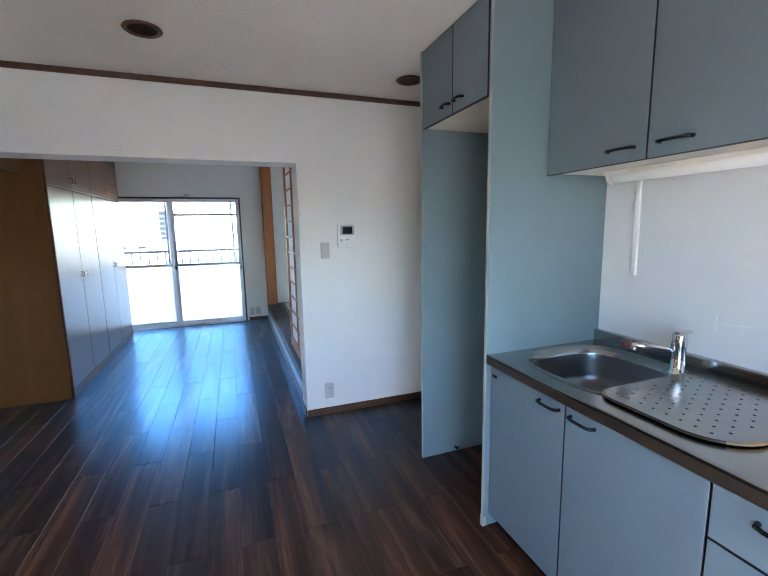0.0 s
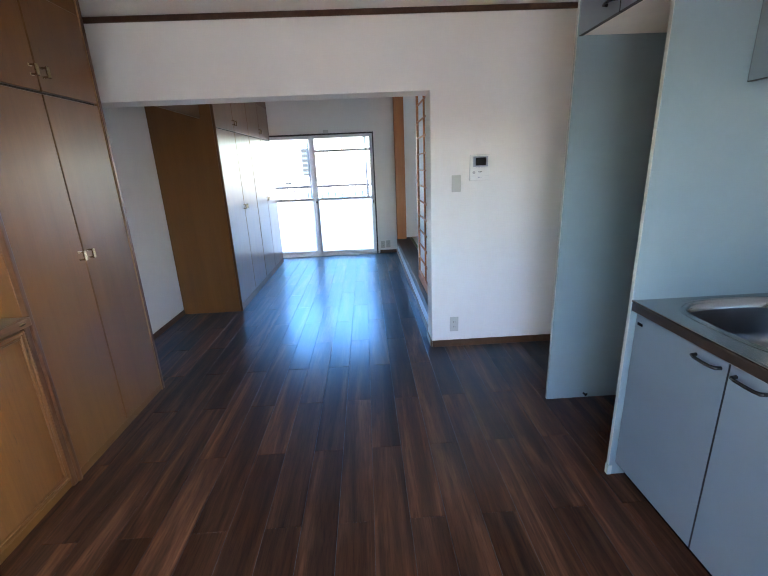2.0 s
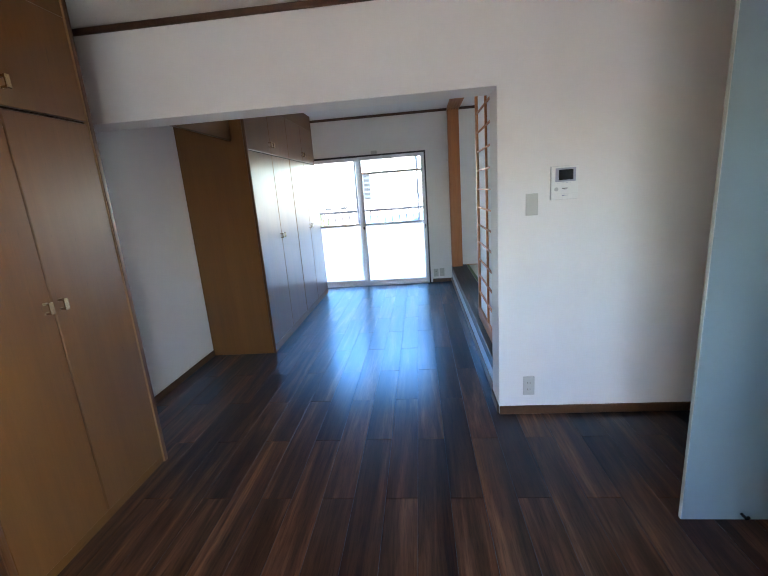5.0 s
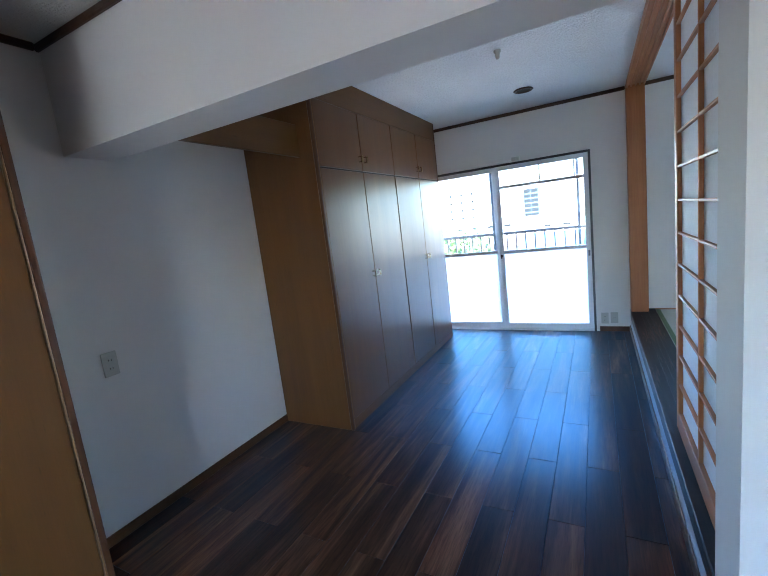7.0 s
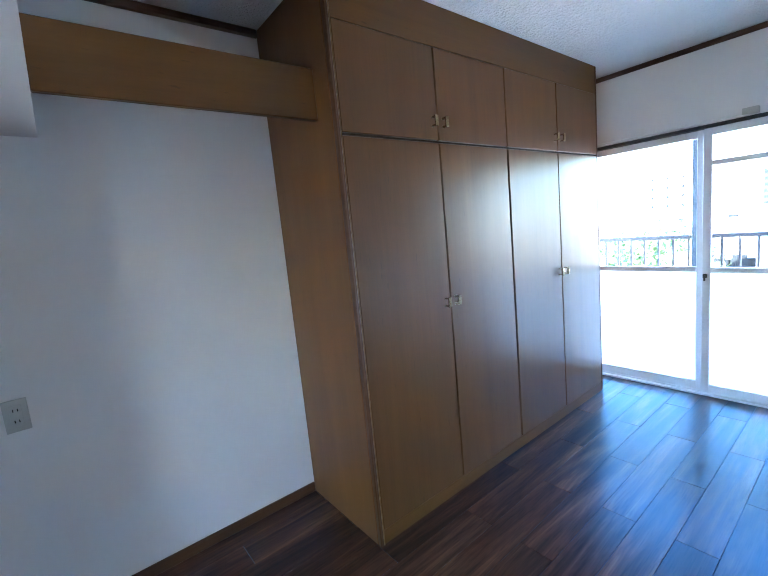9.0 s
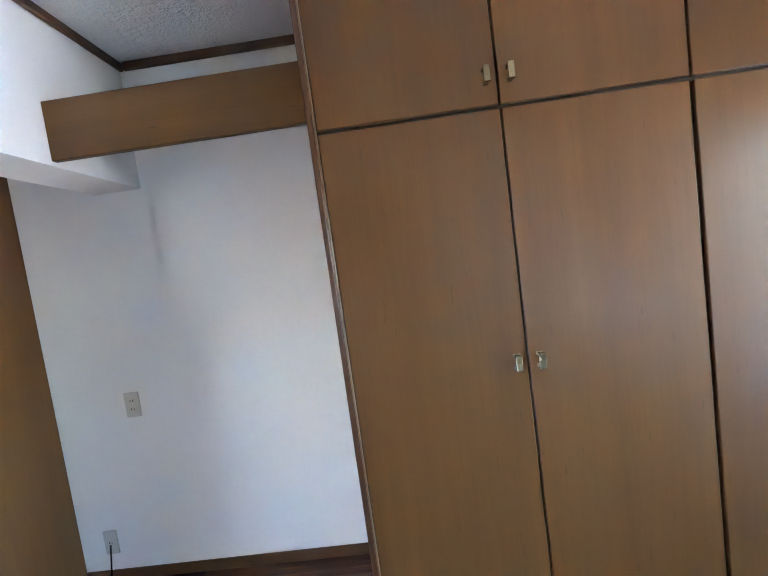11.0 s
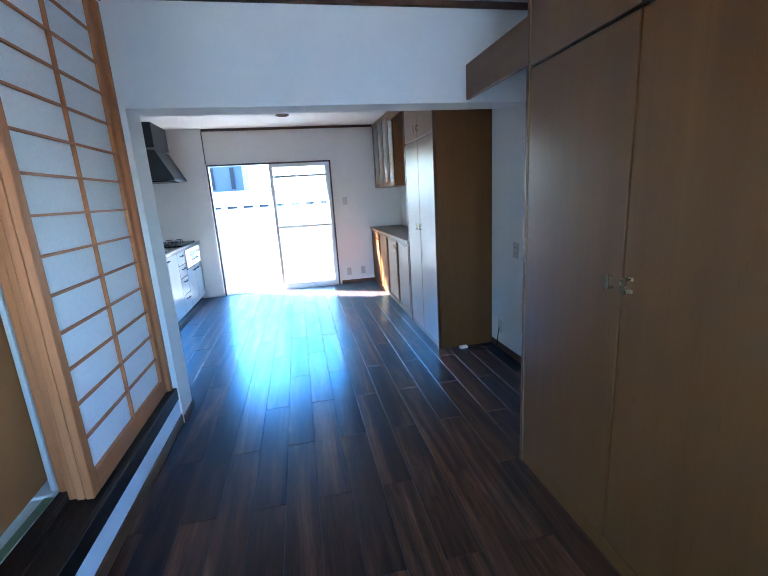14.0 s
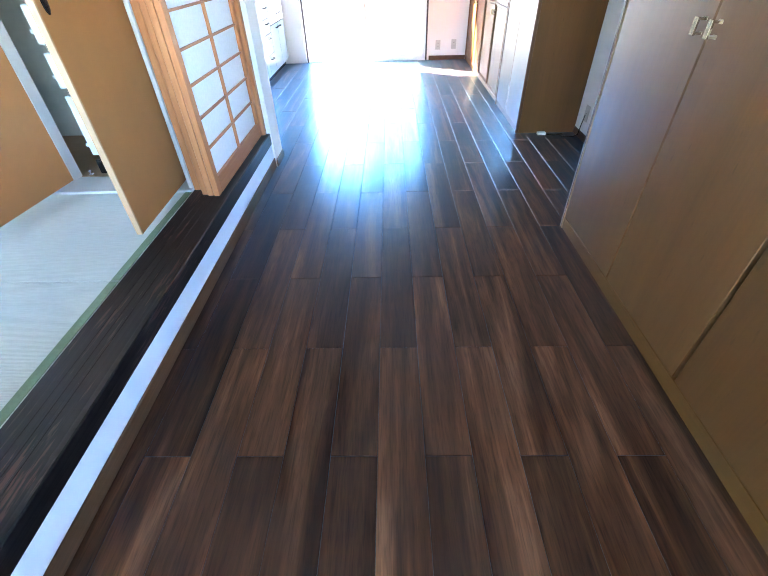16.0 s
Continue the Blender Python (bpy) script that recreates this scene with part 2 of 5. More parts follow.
IVORYP = plain("ivory_plastic", (0.496, 0.480, 0.416), 0.4, 0, 0.5, 0.02)
GLOSSW = plain("white_gloss_paint", (0.80, 0.85, 0.90), 0.22, 0, 0.5, 0.02)
SPLASH = plain("white_splashback", (0.72, 0.72, 0.71), 0.33, 0, 0.5, 0.02)
ALU = plain("silver_aluminium", (0.86, 0.87, 0.90), 0.4, 0.0, 0.5, 0.04)
SCREENALU = plain("grey_anodised_aluminium", (0.16, 0.18, 0.22), 0.4, 0.3)
DARKFRAME = plain("dark_bronze_frame", (0.045, 0.04, 0.04), 0.4, 0.3)
HOODM = plain("dark_hood_enamel", (0.045, 0.05, 0.055), 0.34, 0.2)
JAMBGREY = plain("grey_beige_jamb_paint", (0.50, 0.47, 0.42), 0.5, 0, 0.4, 0.06)
LINING = plain("taupe_closet_lining", (0.62, 0.56, 0.44), 0.7, 0, 0.3, 0.06)
EDGEBAND = plain("pale_edge_band", (0.36, 0.37, 0.33), 0.45)
BEZEL = plain("grey_bezel_plastic", (0.36, 0.375, 0.43), 0.4)
GREYP = plain("grey_plastic", (0.48, 0.47, 0.45), 0.5)
BEAD = plain("pale_moulding_bead", (0.25, 0.135, 0.055), 0.35)
DOOREDGE = plain("dark_door_edge_band", (0.018, 0.018, 0.019), 0.5, 0, 0.25)
FUSUMA = plain("tan_paper_door", (0.385, 0.162, 0.048), 0.6, 0, 0.35, 0.06, 5, 0.15, 400)
FUSEDGE = wood("pale_door_edge", (0.34, 0.185, 0.08), (0.40, 0.225, 0.105), (0.46, 0.27, 0.135), "z", (0.4, 0.5))
PAPER, _nt, _b = material("shoji_paper", 0.9, 0, 0.2)
_v = coords(_nt)
_nt.links.new(ramp(_nt, noise_tex(_nt, _v, 60, 5, 0.7), [(0.3, (0.80, 0.80, 0.80)), (0.7, (0.88, 0.88, 0.88))]), _b.inputs["Base Color"])
_b.inputs["Transmission Weight"].default_value = 0.0
CLEAR, FROST = glass("clear_glass"), glass("frosted_glass", True)
# opaque pale grey-green surface, nothing behind it shows
CABGLASS = plain("patterned_cabinet_glass", (0.42, 0.47, 0.46), 0.12, 0, 0.8, 0.25, 40, 0.1, 90)
CONCRETE = plain("pale_concrete", (0.45, 0.44, 0.42), 0.85, 0, 0.3, 0.12, 3, 0.3, 60)
FACADE = plain("pale_facade", (0.42, 0.41, 0.40), 0.85, 0, 0.3, 0.08, 0.4, 0.1, 20)
BLUEFACADE = plain("blue_grey_facade", (0.03, 0.045, 0.06), 0.7, 0, 0.3, 0.08, 0.4, 0.1, 20)
WINDOWDARK = plain("distant_window", (0.012, 0.015, 0.018), 0.6, 0, 0.1)
ROOF = plain("distant_roof", (0.22, 0.2, 0.2), 0.8, 0, 0.3, 0.15, 1)
BLUEROOF = plain("blue_metal_roof", (0.055, 0.12, 0.19), 0.5, 0, 0.4, 0.12, 0.5)
LEAF = plain("foliage", (0.06, 0.1, 0.035), 0.7, 0, 0.3, 0.35, 4)
GROUND = plain("town_ground", (0.30, 0.29, 0.28), 0.9, 0, 0.2, 0.2, 0.05, 0.1, 4)
TATAMIEDGE = plain("green_tatami_border", (0.16, 0.21, 0.12), 0.8, 0, 0.2, 0.1, 80, 0.3, 500)
TATAMI, _nt, _b = material("tatami_straw", 0.65, 0, 0.3)
_w = _nt.nodes.new("ShaderNodeTexWave")
_w.bands_direction = "Y"
_w.inputs["Scale"].default_value = 55.0
_w.inputs["Distortion"].default_value = 1.2
_nt.links.new(coords(_nt), _w.inputs["Vector"])
_v = coords(_nt, (6, 60, 6))
_c = ramp(_nt, noise_tex(_nt, _v, 3, 5, 0.7), [(0.3, (0.47, 0.475, 0.40)), (0.7, (0.58, 0.58, 0.50))])
_nt.links.new(mix(_nt, 0.15, _c, _w.outputs["Color"], "MULTIPLY"), _b.inputs["Base Color"])
bump(_nt, _b, _w.outputs["Fac"], 0.4, 0.002)


# ---- building helpers ----
def add_box(bm, b, bevel=0.0, seg=1):
    x0, x1, y0, y1, z0, z1 = b
    res = bmesh.ops.create_cube(bm, size=1.0)
    vs = res["verts"]
    for v in vs:
        v.co = Vector((x0 + (v.co.x + 0.5) * (x1 - x0), y0 + (v.co.y + 0.5) * (y1 - y0), z0 + (v.co.z + 0.5) * (z1 - z0)))
    if bevel > 0:
        es = list({e for v in vs for e in v.link_edges})
        bmesh.ops.bevel(bm, geom=es, offset=min(bevel, 0.45 * min(x1 - x0, y1 - y0, z1 - z0)), segments=seg, affect="EDGES", profile=0.7)
    return bm


def boxes(*bs, bevel=0.0, seg=1):
    bm = bmesh.new()
    for b in bs:
        add_box(bm, b, bevel, seg)
    return bm


def add_tube(bm, pts, r, n=10, caps=True):
    """A round bar along points."""
    pts = [Vector(p) for p in pts]
    rings = []
    for i, p in enumerate(pts):
        d = (pts[min(i + 1, len(pts) - 1)] - pts[max(i - 1, 0)]).normalized()
        a = d.orthogonal().normalized() if i == 0 else (rings_a - d * rings_a.dot(d)).normalized()
        rings_a = a
        b = d.cross(a)
        rr = r[i] if isinstance(r, (list, tuple)) else r
        rings.append([bm.verts.new(p + rr * (a * math.cos(2 * math.pi * k / n) + b * math.sin(2 * math.pi * k / n))) for k in range(n)])
    for r0, r1 in zip(rings, rings[1:]):
        for k in range(n):
            bm.faces.new((r0[k], r0[(k + 1) % n], r1[(k + 1) % n], r1[k])).smooth = True
    if caps:
        bm.faces.new(list(reversed(rings[0])))
        bm.faces.new(rings[-1])
    return bm


def add_lathe(bm, cx, cy, profile, n=28):
    """A turned shape about a vertical axis; profile of (radius, z)."""
    rings = [[bm.verts.new((cx + r * math.cos(2 * math.pi * k / n), cy + r * math.sin(2 * math.pi * k / n), z)) for k in range(n)] for r, z in profile]
    for r0, r1 in zip(rings, rings[1:]):
        for k in range(n):
            bm.faces.new((r0[k], r0[(k + 1) % n], r1[(k + 1) % n], r1[k])).smooth = True
    return bm


def root_of(ob):
    while ob.parent:
        ob = ob.parent
    return ob


def part(name, bm, mat, parent=None, label=""):
    """Links a bmesh, given in world places, as one mesh under its thing."""
    bmesh.ops.recalc_face_normals(bm, faces=bm.faces)
    me = bpy.data.meshes.new(name)
    if parent is not None:
        bmesh.ops.translate(bm, verts=bm.verts, vec=-root_of(parent).location)
    bm.to_mesh(me)
    bm.free()
    me.materials.append(mat)
    ob = new(name, me)
    ob.parent = parent
    if label:
        ob["label"] = label
    return ob


def thing(name, at, label, category, group="", kind=""):
    ob = new(name)
    ob.location = at
    ob.empty_display_size = 0.1
    return tagged(ob, label, category, group, kind)


def solo(name, bm, mat, label, category, group="", kind="", at=(0, 0, 0)):
    """A thing of one mesh with its origin at its base."""
    bmesh.ops.recalc_face_normals(bm, faces=bm.faces)
    bmesh.ops.translate(bm, verts=bm.verts, vec=-Vector(at))
    me = bpy.data.meshes.new(name)
    bm.to_mesh(me)
    bm.free()
    me.materials.append(mat)
    ob = new(name, me)
    ob.location = at
    return tagged(ob, label, category, group, kind)


def structure(name, bm, mat, label, category="wall"):
    return solo(name, bm, mat, label, category, kind="structure")


# ---- the plan ----
LX, RX = -2.448, 1.25          # left wall, kitchen back wall
Y1, Y2 = 3.755, -3.545         # balcony walls, living end and kitchen end
CK, CL = 2.375, 2.452           # ceilings: kitchen, living
TZ = 0.25                      # raised tatami floor
TX = 3.2                       # far wall of the tatami room
BEAM0, BEAM1, BEAMZ = 0.0, 0.22, 1.89
W1 = (-2.22, -0.305, 1.925)    # living window: left, right, head
W2 = (-1.40, 0.345, 1.896)     # kitchen balcony door
TW = (0.75, 2.65, 1.925)        # tatami room window
OUT = 0.18                     # outer wall thickness

structure("wall_left", boxes((LX - 0.15, LX, Y2 - OUT, Y1 + OUT, -0.2, 2.6)), WALL, "white wallpapered side wall behind the closets")
structure("wall_kitchen_back", boxes((RX, RX + 0.12, Y2 - OUT, 0.0, -0.2, 2.6)), WALL, "white wall behind the kitchen units")
structure("wall_living_window", boxes((LX, W1[0], Y1, Y1 + OUT, -0.2, 2.6), (W1[1], TW[0], Y1, Y1 + OUT, -0.2, 2.6), (TW[1], TX, Y1, Y1 + OUT, -0.2, 2.6), (TW[0], TW[1], Y1, Y1 + OUT, TW[2], 2.6), (TW[0], TW[1], Y1, Y1 + OUT, -0.2, TZ), (W1[0], W1[1], Y1, Y1 + OUT, W1[2], 2.6), (W1[0], W1[1], Y1, Y1 + OUT, -0.2, -0.004)), WALL, "white wallpapered wall around the living room window")
structure("wall_kitchen_window", boxes((LX, W2[0], Y2 - OUT, Y2, -0.2, 2.6), (W2[1], RX, Y2 - OUT, Y2, -0.2, 2.6), (W2[0], W2[1], Y2 - OUT, Y2, W2[2], 2.6), (W2[0], W2[1], Y2 - OUT, Y2, -0.2, -0.004)), WALL, "white wallpapered wall around the balcony door")
structure("wall_pillar", boxes((W2[1] + 0.005, RX, Y2, Y2 + 0.035, 0, CK), bevel=0.003), WALL, "white pillar beside the balcony door")
structure("wall_partition", boxes((0.0, TX, BEAM0, BEAM1, 0, 2.6)), WALL, "white partition wall between kitchen and tatami room")
structure("beam", boxes((LX, 0.0, BEAM0, BEAM1, BEAMZ, 2.6)), WALL, "white wallpapered ceiling beam across the opening", "beam")
structure("wall_tatami_far", boxes((TX, TX + 0.12, BEAM0, Y1 + OUT, -0.2, 2.6)), WALL, "white wall at the far side of the tatami room")
structure("ceiling_kitchen", boxes((LX - 0.15, RX + 0.12, Y2 - OUT, BEAM0 + 0.1, CK, CK + 0.25)), CEIL_K, "white embossed paper ceiling of the kitchen", "ceiling")
structure("ceiling_living", boxes((LX - 0.15, TX + 0.12, BEAM0 + 0.101, Y1 + OUT, CL, CL + 0.22)), CEIL, "white embossed paper ceiling of the living room", "ceiling")

# closet of the tatami room: wall plane at y about 1.0
CLO_X0, CLO_X1, CLO_Y = 0.25, 0.95, 1.0
structure("wall_closet_front", boxes((0.222, 0.285, CLO_Y - 0.06, CLO_Y, TZ + 0.013, CL), (CLO_X1 + 0.045, TX, CLO_Y - 0.06, CLO_Y, TZ, CL), (0.285, CLO_X1 + 0.045, CLO_Y - 0.06, CLO_Y, 2.12, CL)), WALL, "pale wall around the open tatami room closet")


# crown trim and baseboards
def crown(b, lbl="dark brown wooden ceiling trim"):
    structure("trim", boxes(b, bevel=0.006), TRIMWOOD, lbl, "trim")


crown((LX, RX, BEAM0 - 0.022, BEAM0 - 0.001, CK - 0.035, CK - 0.001))
crown((LX + 0.001, LX + 0.022, -0.40, BEAM0 - 0.023, CK - 0.035, CK - 0.001))
crown((-2.058, W2[1], Y2 + 0.001, Y2 + 0.022, CK - 0.035, CK - 0.001))
crown((W2[1] - 0.008, W2[1] + 0.0045, Y2 + 0.023, Y2 + 0.037, W2[2], CK - 0.036), "dark brown upright trim beside the balcony door")
crown((LX, -0.001, BEAM1 + 0.001, BEAM1 + 0.022, CL - 0.04, CL - 0.001))
crown((LX + 0.001, LX + 0.022, BEAM1 + 0.023, 1.136, CL - 0.04, CL - 0.001))
crown((LX, 0.0135, Y1 - 0.022, Y1 - 0.001, CL - 0.035, CL - 0.001))
crown((0.166, TX, Y1 - 0.022, Y1 - 0.001, CL - 0.035, CL - 0.001))


def skirting(b):
    structure("baseboard", boxes(b, bevel=0.003), BASEWOOD, "brown wooden baseboard along the wall foot", "baseboard")


skirting((0.0, RX, -0.012, -0.001, 0.0, 0.055))
skirting((LX + 0.001, LX + 0.012, -0.40, 1.136, 0.0, 0.055))
skirting((LX, W2[0] - 0.03, Y2 + 0.001, Y2 + 0.012, 0.0, 0.055))
skirting((W1[1] + 0.03, 0.003, Y1 - 0.012, Y1 - 0.001, 0.0, 0.055))
skirting((-0.012, -0.001, 0.003, BEAM1, 0.0, 0.055))

# raised edge of the tatami room
structure("step_riser", boxes((0.013, 0.226, BEAM1, Y1, -0.1, 0.17)), GLOSSW, "white painted riser below the dark sill", "riser")
skirting((0.004, 0.0125, BEAM1 + 0.001, Y1 - 0.013, 0.0, 0.07))
sill = structure("sliding_door_sill", boxes((0.007, 0.228, BEAM1 + 0.001, 3.606, 0.17, TZ), bevel=0.004), DARKSILL, "blackened worn wooden sill with sliding door grooves", "sill")
for gx in (0.086, 0.121, 0.154):
    part("track_ridge", boxes((gx, gx + 0.008, BEAM1 + 0.02, 3.60, TZ - 0.001, TZ + 0.002), bevel=0.0008), DARKSILL, sill)
structure("post", boxes((0.014, 0.164, 3.607, Y1 - 0.002, 0.0, CL - 0.002), bevel=0.004), CYPRESS, "orange-brown wooden corner post", "post")
structure("sill_end", boxes((0.013, 0.228, 3.6065, Y1 - 0.001, 0.17, TZ - 0.002)), DARKSILL, "dark sill end beside the post", "sill")
lintel = structure("sliding_door_head", boxes((0.012, 0.17, BEAM1 + 0.001, 3.606, CL - 0.035, CL - 0.002), bevel=0.002), CYPRESS_H, "orange wooden head rail with grooves for sliding screens", "rail")
for k in range(5):
    gx = 0.014 + k * 0.035
    part("groove_rib", boxes((gx, gx + 0.012, BEAM1 + 0.01, 3.60, CL - 0.052, CL - 0.034), bevel=0.001), CYPRESS_H, lintel)


# ---- windows ----
def sash(win, x0, x1, yc, z1, transom, mid, parent_name="sash", lo=0.045):
    """One sliding leaf: frame with rails, upper and lower pane."""
    f, d = 0.05, 0.014
    bs = [(x0, x0 + f, yc - d, yc + d, lo - 0.02, z1), (x1 - f, x1, yc - d, yc + d, lo - 0.02, z1),
          (x0 + f, x1 - f, yc - d, yc + d, lo - 0.02, lo + 0.035), (x0 + f, x1 - f, yc - d, yc + d, z1 - f, z1),
          (x0 + f, x1 - f, yc - d, yc + d, mid - 0.02, mid + 0.02)]
    if transom:
        bs.append((x0 + f, x1 - f, yc - d, yc + d, transom - 0.018, transom + 0.018))
        for u in (0.5, 0.86):
            xm = x0 + u * (x1 - x0)
            bs.append((xm - 0.009, xm + 0.009, yc - d * 0.8, yc + d * 0.8, transom + 0.018, z1 - f))
    s = part(parent_name, boxes(*bs, bevel=0.003), ALU, win, "silver aluminium sliding frame")
    for nm, a, b, m in (("upper_pane", mid + 0.02, (transom - 0.018) if transom else z1 - f, CLEAR), ("lower_pane", lo + 0.035, mid - 0.02, FROST)):
        p = part(nm, boxes((x0 + f, x1 - f, yc - 0.002, yc + 0.002, a, b)), m, s, "frosted glass" if m is FROST else "clear glass")
        p.visible_shadow = m is FROST
    if transom:
        p = part("transom_pane", boxes((x0 + f, x1 - f, yc - 0.002, yc + 0.002, transom + 0.018, z1 - f)), CLEAR, s)
        p.visible_shadow = False
    return s


def sliding_window(name, w, y, sgn, label):
    """sgn: +1 where outside lies towards +y."""
    x0, x1, z1 = w
    win = thing(name, ((x0 + x1) / 2, y, 0), label, "window", kind="structure")
    t = 0.022
    ya, yb = sorted((y - sgn * 0.012, y + sgn * 0.10))
    part("outer_frame", boxes((x0, x0 + t, ya, yb, 0, z1), (x1 - t, x1, ya, yb, 0, z1), (x0 + t, x1 - t, ya, yb, z1 - t, z1), bevel=0.003), DARKFRAME, win, "dark bronze frame")
    part("track", boxes((x0 + t, x1 - t, ya, yb, -0.003, 0.012), (x0 + t, x1 - t, y + sgn * 0.025 - 0.003, y + sgn * 0.025 + 0.003, 0.012, 0.024), (x0 + t, x1 - t, y + sgn * 0.062 - 0.003, y + sgn * 0.062 + 0.003, 0.012, 0.024), bevel=0.001), ALU, win)
    return win


win1 = sliding_window("window_1", W1, Y1, 1, "wide silver sliding window with frosted lower panes")
m1 = -1.264
sash(win1, W1[0] + 0.022, m1 - 0.012, Y1 + 0.062, W1[2] - 0.022, 0, 0.93)
sash(win1, m1 - 0.02, W1[1] - 0.022, Y1 + 0.025, W1[2] - 0.022, 1.67, 0.93)
part("screen_frame", boxes((m1 - 0.10, m1 - 0.07, Y1 + 0.085, Y1 + 0.098, 0.02, 1.9), (-0.45, -0.42, Y1 + 0.085, Y1 + 0.098, 0.02, 1.9), (m1 - 0.07, -0.45, Y1 + 0.086, Y1 + 0.097, 1.87, 1.9), (m1 - 0.07, -0.45, Y1 + 0.086, Y1 + 0.097, 0.02, 0.05), bevel=0.002), SCREENALU, win1, "grey insect screen frame")
part("crescent_lock", boxes((m1 - 0.012, m1 + 0.012, Y1 - 0.004, Y1 + 0.012, 0.875, 0.905), (m1 - 0.006, m1 + 0.006, Y1 - 0.014, Y1 - 0.004, 0.855, 0.895), bevel=0.003), DARKFRAME, win1, "dark crescent lock")
part("pull", boxes((W1[1] - 0.052, W1[1] - 0.034, Y1 + 0.004, Y1 + 0.011, 0.83, 0.89), bevel=0.002), SCREENALU, win1)

win2 = sliding_window("door_balcony", W2, Y2, -1, "half-open silver sliding balcony door with frosted lower pane")
m2 = -0.523
sash(win2, W2[0] + 0.022, m2 + 0.02, Y2 - 0.025, W2[2] - 0.022, 1.692, 0.956)
sash(win2, W2[0] + 0.045, m2 + 0.03, Y2 - 0.062, W2[2] - 0.022, 0, 0.956)

win3 = thing("window_2", (1.7, Y1, TZ), "silver sliding window of the tatami room", "window", kind="structure")
sash(win3, TW[0], 1.72, Y1 + 0.062, TW[2], 0, 0.93, "sash", TZ + 0.02)
sash(win3, 1.68, TW[1], Y1 + 0.025, TW[2], 0, 0.93, "sash", TZ + 0.02)

rail = thing("curtain_rail", (-1.2, Y1, 1.955), "white curtain rail stub above the living room window", "curtain rail")
part("track", boxes((-2.1, -1.05, Y1 - 0.02, Y1 - 0.001, 1.935, 1.948), bevel=0.003), WHITEP, rail)
part("bracket", boxes((-1.075, -0.995, Y1 - 0.05, Y1 - 0.001, 1.932, 1.972), bevel=0.006, seg=2), IVORYP, rail)


# ---- small wall fittings ----
def plate(name, c, size, face, label, cat, holes=0, toggle=False, group=""):
    """A wall plate at c; face is the wall normal: 'x+', 'y-' or 'y+'."""
    w, h = size[0] / 2, size[1] / 2
    x, y, z = c

    def bx(u0, u1, d0, d1, z0, z1):
        if face == "x+":
            return (x + d0, x + d1, y + u0, y + u1, z + z0, z + z1)
        if face == "y-":
            return (x + u0, x + u1, y - d1, y - d0, z + z0, z + z1)
        return (x + u0, x + u1, y + d0, y + d1, z + z0, z + z1)

    th = thing(name, (x, y, z - h), label, cat, group)
    part("cover_plate", boxes(bx(-w, w, 0.0005, 0.008, -h, h), bevel=0.004, seg=2), IVORYP, th)
    if not toggle:
        part("insert", boxes(bx(-w * 0.5, w * 0.5, 0.0078, 0.0092, -h * 0.66, h * 0.66), bevel=0.0008), IVORYP, th)
    for k in range(holes):
        zc = (k - (holes - 1) / 2) * 0.042
        for u in (-0.0065, 0.0065):
            part("slot", boxes(bx(u - 0.0013, u + 0.0013, 0.009, 0.0098, zc - 0.005, zc + 0.005)), BLACK, th)
    if toggle:
        part("rocker", boxes(bx(-w * 0.9, w * 0.9, 0.008, 0.0105, -h * 0.93, h * 0.93), bevel=0.0025, seg=2), IVORYP, th)
        for zc in (-0.02, 0.0, 0.02):
            part("indicator", boxes(bx(0.004, 0.0065, 0.0103, 0.0108, zc - 0.0012, zc + 0.0012)), GREYP, th)
    return th


plate("light_switch", (0.182, 0, 1.272), (0.066, 0.118), "y-", "ivory rocker light switch on the white partition wall", "light switch", toggle=True)
plate("power_outlet", (0.1755, 0, 0.188), (0.068, 0.12), "y-", "ivory double power outlet near the baseboard", "power outlet", 2, group="power outlets")
plate("power_outlet", (LX, -0.006, 0.882), (0.072, 0.122), "x+", "ivory double power outlet halfway up the alcove wall", "power outlet", 2, group="power outlets")
plate("power_outlet", (LX, -0.245, 0.20), (0.068, 0.12), "x+", "ivory outlet with a cable low in the alcove", "power outlet", 1, group="power outlets")
plate("power_outlet", (-0.224, Y1, 0.145), (0.07, 0.12), "y-", "ivory outlet beside the living room window", "power outlet", 2, group="power outlets")
plate("antenna_socket", (-0.135, Y1, 0.150), (0.07, 0.12), "y-", "ivory antenna socket beside the living room window", "wall socket", 1)
plate("light_switch", (-1.576, Y2, 1.29), (0.07, 0.12), "y+", "ivory light switch beside the balcony door", "light switch", toggle=True)
plate("power_outlet", (-1.555, Y2, 0.19), (0.07, 0.12), "y+", "ivory outlet low beside the balcony door", "power outlet", 2, group="power outlets")
plate("power_outlet", (-1.78, Y2, 0.195), (0.07, 0.12), "y+", "ivory outlet low beside the low cabinet", "power outlet", 2, group="power outlets")

ic = thing("intercom", (0.347, 0, 1.29), "white wall intercom with a small black screen", "intercom")
# slightly wider grey plate draws the body's shadow outline on the wall
part("back_shell", boxes((0.2765, 0.4175, -0.017, -0.0005, 1.2885, 1.4635), bevel=0.004, seg=2), GREYP, ic, "grey rim painting the shadow outline of the body")
part("body", boxes((0.278, 0.416, -0.026, -0.0172, 1.29, 1.462), bevel=0.004, seg=2), WHITEP, ic)
part("bezel", boxes((0.297, 0.402, -0.0278, -0.0255, 1.382, 1.453), bevel=0.002), BEZEL, ic, "grey screen bezel")
